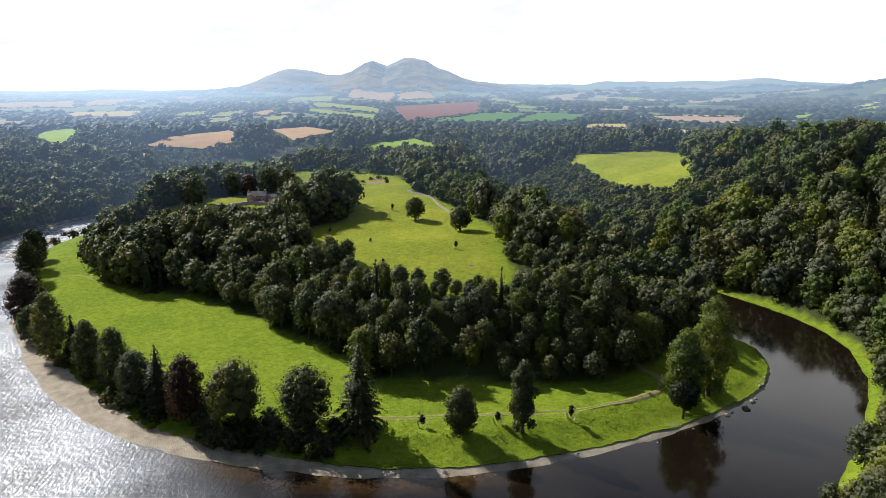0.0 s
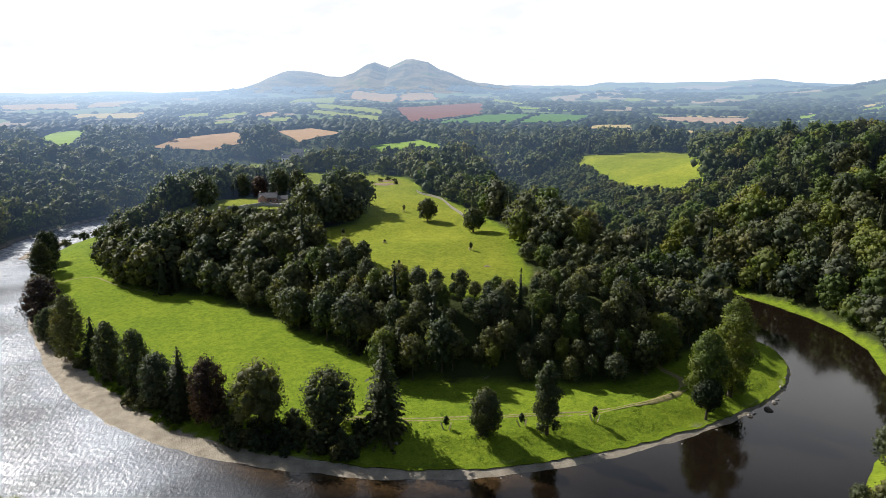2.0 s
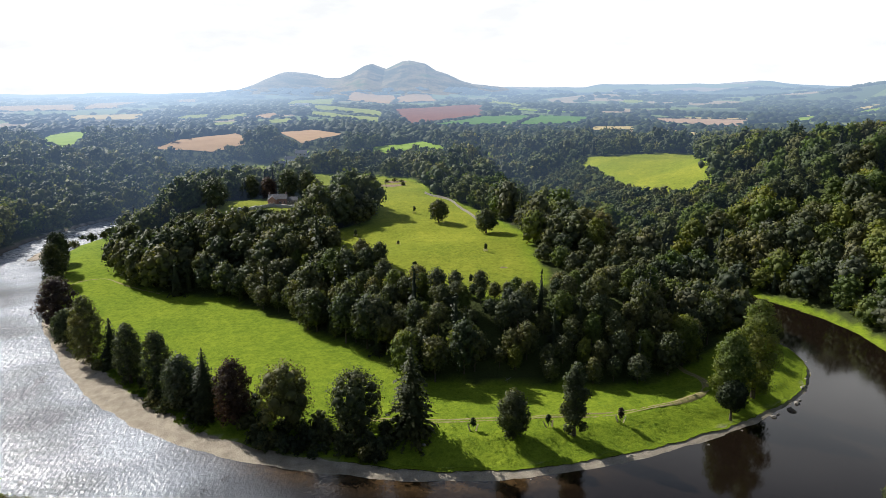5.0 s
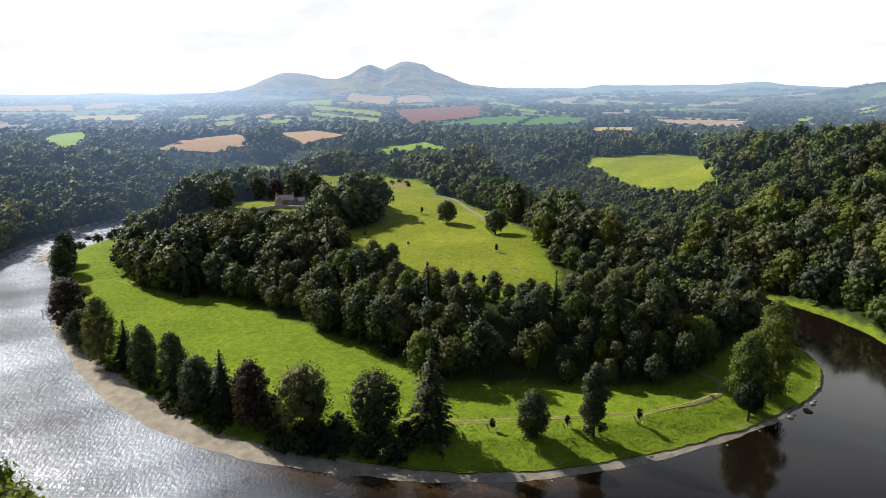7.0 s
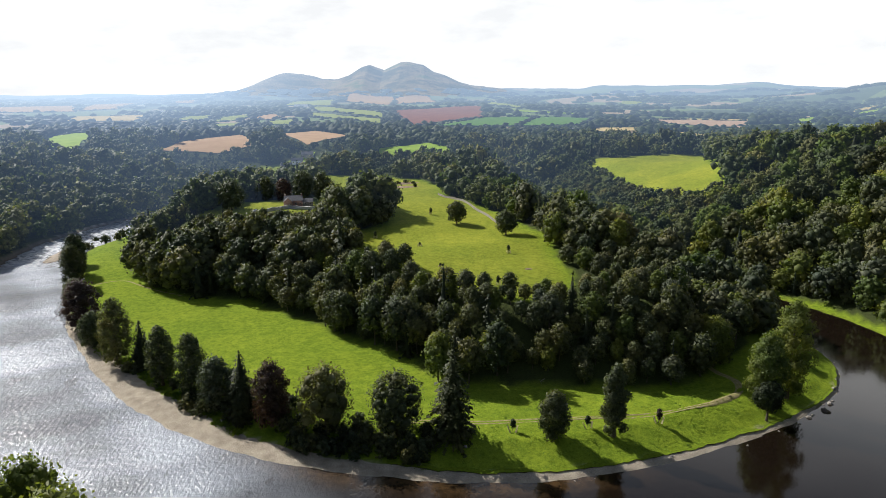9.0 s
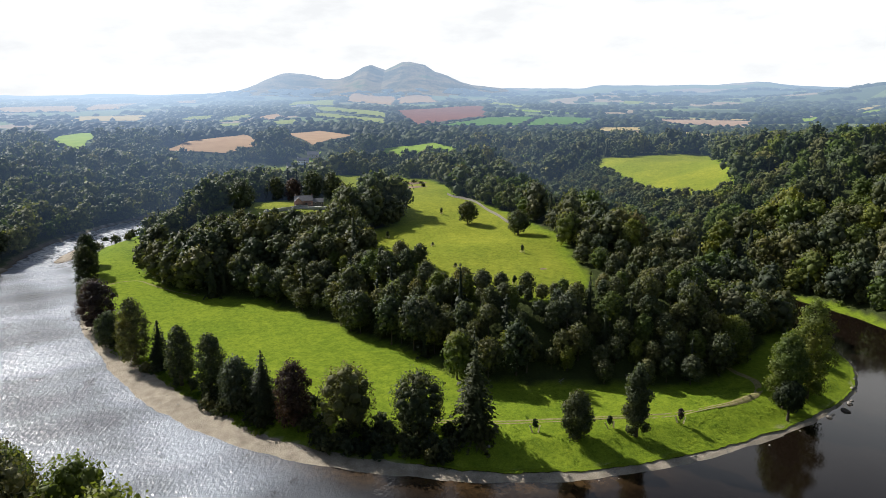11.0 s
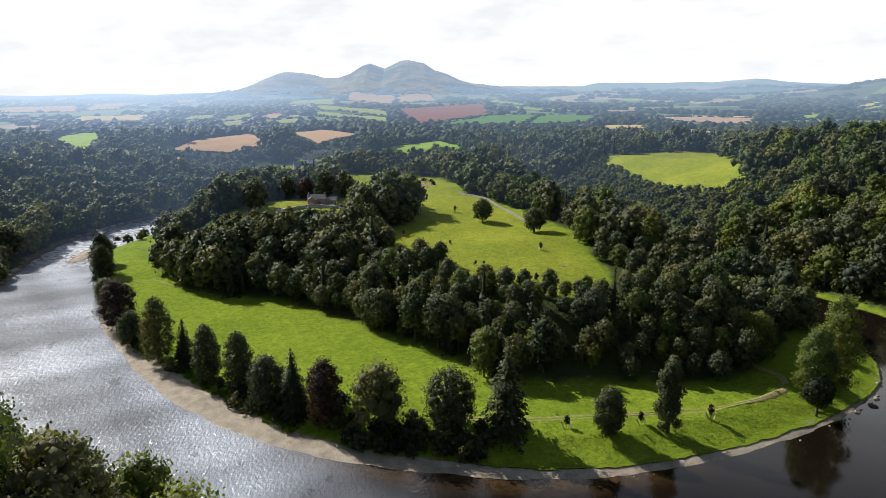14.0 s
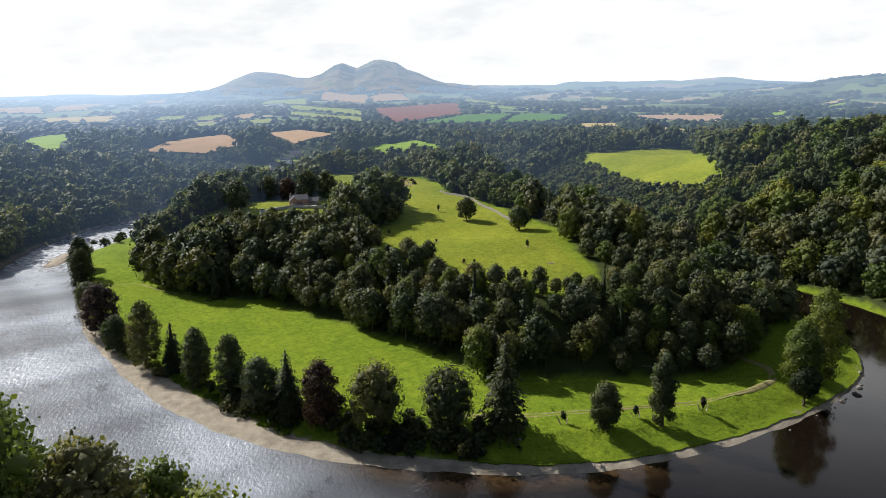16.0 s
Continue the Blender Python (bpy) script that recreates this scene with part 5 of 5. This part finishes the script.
# shrubs on bare earth at the top of the pasture
for n, (x, y, tall, wide) in enumerate([(-58, 528, 2.6, 2.6), (-52, 531, 2.8, 2.8), (-46, 527, 2.4, 2.4), (-44, 514, 3.2, 2.2), (-63, 516, 2.2, 2.0), (-78, 548, 4.5, 2.8)]):
    bush(x, y, tall, wide, LEAF, "dark gorse clump on bare earth in the pasture", 900 + n, "clumps at the top of the pasture", 300)
for n, (x, y, rx, ry) in enumerate([(-53, 514, 11, 5), (-52, 529, 9, 4), (12, 275, 1.6, 0.9)]):
    a = np.arange(24) * 6.283 / 24
    rad = 1 + 0.16 * np.sin(3 * a + n) + 0.08 * np.sin(7 * a)
    rings = [np.stack([x + np.cos(a) * rx * rad * k, y + np.sin(a) * ry * rad * k], 1) for k in (1.0, 0.7, 0.35)]
    V = np.vstack([np.column_stack([r, height(r[:, 0], r[:, 1]) + h]) for r, h in zip(rings, (0.02, 0.22, 0.3))] + [[(x, y, float(height(x, y)) + 0.32)]])
    F4 = [(k * 24 + j, k * 24 + (j + 1) % 24, (k + 1) * 24 + (j + 1) % 24, (k + 1) * 24 + j) for k in range(2) for j in range(24)]
    F3 = [(48 + j, 48 + (j + 1) % 24, 72) for j in range(24)]
    tagged(new("bare_patch", mesh_of("bare_patch", V, [F4, F3], EARTH, True)), "scraped patch of bare brown earth in the pasture", "ground", kind="structure")

# ---- the house above the bend, and its trees ----


def gable_block(thing, x0, x1, y0, y1, eaves, ridge, wall_mat, along="x", windows=3, roof_mat=None):
    """Walls with gables, a slated roof with overhang, and windows on the long sides, as parts of a house."""
    bm = bmesh.new()
    mx, my = (x0 + x1) / 2, (y0 + y1) / 2
    base = [(x0, y0), (x1, y0), (x1, y1), (x0, y1)]
    lo = [bm.verts.new((x, y, -1.0)) for x, y in base]
    hi = [bm.verts.new((x, y, eaves)) for x, y in base]
    if along == "x":
        tops = [bm.verts.new((x0, my, ridge)), bm.verts.new((x1, my, ridge))]
        gables = [(hi[3], hi[0], tops[0]), (hi[1], hi[2], tops[1])]
    else:
        tops = [bm.verts.new((mx, y0, ridge)), bm.verts.new((mx, y1, ridge))]
        gables = [(hi[0], hi[1], tops[0]), (hi[2], hi[3], tops[1])]
    for i in range(4):
        bm.faces.new((lo[i], lo[(i + 1) % 4], hi[(i + 1) % 4], hi[i]))
    for g in gables:
        bm.faces.new(g)
    part("wall", bm, wall_mat, thing)
    o, th = 0.35, 0.22
    for side in (-1, 1):
        bm = bmesh.new()
        if along == "x":
            ye = y0 - o if side < 0 else y1 + o
            drop = (ridge - eaves) / (my - y0) * o
            pts = [(x0 - o, ye, eaves - drop), (x1 + o, ye, eaves - drop), (x1 + o, my, ridge), (x0 - o, my, ridge)]
        else:
            xe = x0 - o if side < 0 else x1 + o
            drop = (ridge - eaves) / (mx - x0) * o
            pts = [(xe, y0 - o, eaves - drop), (xe, y1 + o, eaves - drop), (mx, y1 + o, ridge), (mx, y0 - o, ridge)]
        a = [bm.verts.new((x, y, z + 0.03)) for x, y, z in pts]
        b = [bm.verts.new((x, y, z + 0.03 + th)) for x, y, z in pts]
        bm.faces.new(a), bm.faces.new(b[::-1])
        for i in range(4):
            bm.faces.new((a[i], a[(i + 1) % 4], b[(i + 1) % 4], b[i]))
        bmesh.ops.recalc_face_normals(bm, faces=bm.faces)
        part("roof", bm, roof_mat or SLATE, thing, "roof slope")
    for i in range(windows):
        for side, yy in ((-1, y0), (1, y1)):
            if along == "x":
                c = x0 + (x1 - x0) * (i + 0.5) / windows
                win = part("window", box(bmesh.new(), c - 0.55, c + 0.55, yy - 0.06, yy + 0.06, 1.0, 2.4), PAINT_WHITE, thing, "white painted window frame")
                part("pane", box(bmesh.new(), c - 0.45, c + 0.45, yy - 0.09, yy + 0.09, 1.1, 2.3), GLASS, win)


def chimney(thing, x, y, z):
    stack = part("chimney", box(bmesh.new(), x - 0.45, x + 0.45, y - 0.45, y + 0.45, z - 1.6, z + 1.3, 0.04), PINK_STONE, thing)
    part("chimney_cap", box(bmesh.new(), x - 0.55, x + 0.55, y - 0.55, y + 0.55, z + 1.3, z + 1.5), PAVING, stack)
    for s in (-0.22, 0.22):
        bm = bmesh.new()
        bmesh.ops.create_cone(bm, cap_ends=True, segments=10, radius1=0.15, radius2=0.12, depth=0.5, matrix=Matrix.Translation((x + s, y, z + 1.74)))
        part("chimney_pot", bm, EARTH, stack)


house = new("house")
gable_block(house, -8, 6, -4, 4, 4.6, 8.0, PINK_STONE, "x", 4)
gable_block(house, -8, -1.5, -8.5, -3.6, 4.4, 7.4, PINK_STONE, "y", 0)
gable_block(house, 6.1, 14, -3, 3, 3.0, 5.4, STONE, "x", 2)
for x in (-6.4, -3.2):
    win = part("window", box(bmesh.new(), x - 0.5, x + 0.5, -8.56, -8.44, 1.0, 2.4), PAINT_WHITE, house, "white painted window frame")
    part("pane", box(bmesh.new(), x - 0.4, x + 0.4, -8.6, -8.4, 1.1, 2.3), GLASS, win)
part("door", box(bmesh.new(), 1.0, 2.1, -4.08, -3.95, 0, 2.1), SLATE, house, "dark panelled front door")
chimney(house, -7.3, 0, 8.0)
chimney(house, 5.3, 0, 8.0)
house.matrix_basis = ground_pose(-117, 414, 8, 0.2) @ Matrix.Diagonal((0.8, 0.8, 0.74, 1))
tagged(house, "pinkish sandstone house with grey slate roofs and chimneys", "house")

terrace = new("terrace", bpy.data.meshes.new("terrace"))
bm = bmesh.new()
box(bm, -20, 12, -13, -8.6, -2.4, 0.12, 0.05)
bm.to_mesh(terrace.data)
bm.free()
terrace.data.materials.append(PAVING)
terrace.matrix_basis = ground_pose(-117, 414, 8, 0.2) @ Matrix.Diagonal((0.8, 0.8, 0.9, 1))
tagged(terrace, "pale paved terrace in front of the house", "terrace", kind="structure")

for n, (x, y, tall, wide, leaf, label) in enumerate([
        (-153, 401, 19, 9.5, LEAF, "broad spreading lime tree shading the lawn"), (-128, 432, 15, 6.4, LEAF_COPPER, "dark copper beech behind the house"),
        (-116, 436, 20, 8.0, LEAF, "tall leafy tree behind the house"), (-103, 434, 19, 7.6, LEAF, "tall leafy tree behind the house"),
        (-170, 408, 18, 7.5, LEAF, "leafy green tree at the lawn's end"), (-141, 436, 17, 7.0, LEAF, "leafy tree beside the lawn"),
        (-93, 412, 7, 2.6, LEAF_DARK, "dark clipped yew beside the house"), (-97, 407, 6, 2.2, LEAF_DARK, "dark clipped yew beside the house")]):
    made = tree("tree", broad_crown(920 + n, tall, wide, 0.0, 30, 3200, 0.66, 0.1), trunk_mesh(940 + n, tall, 0.45, 5, wide * 0.5, 0.2), leaf, label, "tree", "trees round the house")
    made.matrix_basis = stand(x, y)


def car(x, y, turn, paint, label):
    thing = new("car")
    bm = box(bmesh.new(), -2.1, 2.1, -0.85, 0.85, 0.3, 0.95, 0.12)
    part("body", bm, paint, thing)
    bm = bmesh.new()
    lo = [bm.verts.new(p) for p in ((-1.5, -0.78, 0.94), (1.0, -0.78, 0.94), (1.0, 0.78, 0.94), (-1.5, 0.78, 0.94))]
    hi = [bm.verts.new(p) for p in ((-1.15, -0.62, 1.48), (0.35, -0.62, 1.48), (0.35, 0.62, 1.48), (-1.15, 0.62, 1.48))]
    for i in range(4):
        bm.faces.new((lo[i], lo[(i + 1) % 4], hi[(i + 1) % 4], hi[i]))
    bm.faces.new(hi)
    part("cabin", bm, GLASS, thing)
    part("roof", box(bmesh.new(), -1.12, 0.32, -0.6, 0.6, 1.48, 1.53, 0.02), paint, thing)
    for wx_ in (-1.3, 1.3):
        for wy_ in (-0.8, 0.8):
            bm = bmesh.new()
            bmesh.ops.create_cone(bm, cap_ends=True, segments=16, radius1=0.33, radius2=0.33, depth=0.2, matrix=Matrix.Translation((wx_, wy_, 0.33)) @ Matrix.Rotation(radians(90), 4, "X"))
            part("wheel", bm, RUBBER, thing)
    thing.matrix_basis = ground_pose(x, y, turn, 0.05)
    return tagged(thing, label, "car")


car(-136, 394, 20, PAINT_WHITE, "white car parked beside the lawn")

# ---- farms and village in the valley ----


# walls and roofs of distant houses, with haze painted in as emission
FAR_WHITE = field_material("hazed_white", (0.72, 0.72, 0.70), (0.84, 0.84, 0.82))


FAR_STONE = field_material("hazed_stone_walls", (0.27, 0.25, 0.23), (0.38, 0.36, 0.33))
FAR_SLATE = field_material("hazed_slate", (0.17, 0.17, 0.18), (0.27, 0.27, 0.28))


def cottage(x, y, turn, long, wall_mat, label):
    thing = new("cottage")
    wall_mat = {LIMEWASH: FAR_WHITE, STONE: FAR_STONE, PINK_STONE: FAR_STONE}.get(wall_mat, wall_mat)
    gable_block(thing, -long / 2, long / 2, -3.5, 3.5, 3.4, 6.4, wall_mat, "x", 3, FAR_WHITE if y > 1000 else FAR_SLATE)
    part("chimney", box(bmesh.new(), -long / 2 + 0.3, -long / 2 + 1.2, -0.45, 0.45, 5.4, 7.4), wall_mat, thing)
    thing.matrix_basis = ground_pose(x, y, turn, 0.3)
    return tagged(thing, label, "house", "houses in the valley")


for x, y, turn, long, mat, label in [
        (-187, 764, 10, 13, LIMEWASH, "white cottage with a slate roof in the village"), (-173, 747, -15, 12, STONE, "grey stone cottage in the village"),
        (-160, 768, 40, 11, STONE, "grey stone cottage in the village"), (-178, 780, 0, 13, STONE, "long grey barn in the village"),
        (-150, 750, 70, 11, LIMEWASH, "white cottage with a slate roof in the village"), (-196, 748, 25, 12, STONE, "grey stone cottage in the village"),
        (-168, 758, 80, 10, LIMEWASH, "small white cottage in the village"),
        (192, 1078, 15, 18, FAR_WHITE, "white farmhouse among woods"), (160, 880, -10, 12, LIMEWASH, "white cottage among woods"), (172, 905, 30, 12, STONE, "grey cottage among woods"),
        (-492, 2344, 5, 46, FAR_WHITE, "long white farm shed on the far fields"), (-765, 1790, 0, 36, FAR_WHITE, "long white farm shed on the plain"),
        (-634, 2281, 20, 30, FAR_WHITE, "white farm building on the far fields"), (305, 1204, -20, 16, FAR_WHITE, "white farmhouse beside corn fields")]:
    cottage(x, y, turn, long, mat, label)

# rough tussocks over the grass bank
tus = np.random.default_rng(21)
n = 5200
tx_, td_ = tus.uniform(-35, 112, n), tus.uniform(3.5, 34, n)
shore_y = np.interp(tx_, (-35, -12, 12, 32, 56, 75, 92, 108, 118), (155, 153, 154, 160, 171, 181, 193, 207, 219))
ty_ = shore_y + td_
d_, i_ = river_side(tx_, ty_)
t_, _ = to_line(tx_, ty_, bend(TRACK, 4))
ok = i_ & (d_ > 3.2) & (t_ > 1.8) & (depth_in(tx_, ty_, SCARP_LINE) < 0) & (rough_ground(tx_, ty_, 4, 3) > -0.15 + 0.02 * d_)
tx_, ty_ = tx_[ok], ty_[ok]
up_way = np.tile([[0.0, 0.0, 1.0]], (len(tx_) * 2, 1))
spots = np.stack([np.repeat(tx_, 2), np.repeat(ty_, 2), np.repeat(height(tx_, ty_), 2) + 0.12], 1) + tus.normal(size=(len(tx_) * 2, 3)) * [0.3, 0.3, 0.05]
tv, tq, tn = leaf_quads(tus, spots, up_way, 0.36, 0.3, 0.4)
GRASS_BLADES = leaf_material("tussock_grass", (0.085, 0.145, 0.010), (0.190, 0.270, 0.030), 0.4)
tagged(new("tussock_grass", mesh_of("tussock_grass", tv, [tq], GRASS_BLADES, True, tn)), "rough green tussocks over the grassy river bank", "grass", kind="stuff")

# bright nettles and butterbur above the shingle
low = np.random.default_rng(31)
for n in range(110):
    u = low.random()
    x = -166 + 80 * u
    y = float(np.interp(x, (-166, -160, -138, -120, -100, -87), (248, 242.5, 223, 207, 188.5, 178)))
    inland = low.uniform(-0.5, 4.5)
    x, y = x + 0.7 * inland, y + 0.7 * inland
    bush(x, y, low.uniform(0.6, 1.3), low.uniform(1.1, 2.2), GRASS_BLADES, "bright green butterbur above the shingle", 1000 + n, "butterbur above the shingle", 160)

# alder scrub along the wooded outer bank
outer = RIVER_LINE[(RIVER_LINE[:, 0] > 70) & (RIVER_LINE[:, 1] < 335)]
alder = np.random.default_rng(41)
for n in range(90):
    i = int(alder.integers(1, len(outer) - 1)) if n < 46 else int(alder.integers(1, max(2, int(np.argmin(np.abs(outer[:, 1] - 262))))))
    t = outer[i + 1, :2] - outer[i - 1, :2]
    t = t / np.linalg.norm(t)
    side = np.array([t[1], -t[0]])
    if inside(np.array([outer[i, 0] + 30 * side[0]]), np.array([outer[i, 1] + 30 * side[1]]), SHORE_LOOP)[0]:
        side = -side
    q = outer[i, :2] + side * (outer[i, 2] + alder.uniform(8.0, 14.0 if n < 46 else 26.0)) + t * alder.uniform(-3, 3)
    bush(float(q[0]), float(q[1]), alder.uniform(4.0, 8.5), alder.uniform(2.6, 4.4), (LEAF, LEAF_BRIGHT, LEAF)[n % 3], "leafy alder scrub at the foot of the wooded bank", 1100 + n, "alders on the outer bank", 520)

# faint footpath over the upper meadow
FOOTPATH = bend(np.array([(-206, 322), (-190, 330), (-178, 322), (-164, 312), (-150, 304)], float), 8)
fdx, fdy = np.gradient(FOOTPATH[:, 0]), np.gradient(FOOTPATH[:, 1])
fdl = np.hypot(fdx, fdy)
cols = []
for ox, up in ((-0.5, 0.02), (0.0, 0.07), (0.5, 0.02)):
    X, Y = FOOTPATH[:, 0] + fdy / fdl * ox, FOOTPATH[:, 1] - fdx / fdl * ox
    cols.append(np.stack([X, Y, height(X, Y) + up], 1))
path_me = mesh_of("footpath", np.stack(cols, 1).reshape(-1, 3), [grid_faces(3, len(FOOTPATH))], TRACK_EARTH.m, True)
tagged(new("footpath", path_me), "faint worn footpath crossing the meadow", "path", kind="structure")
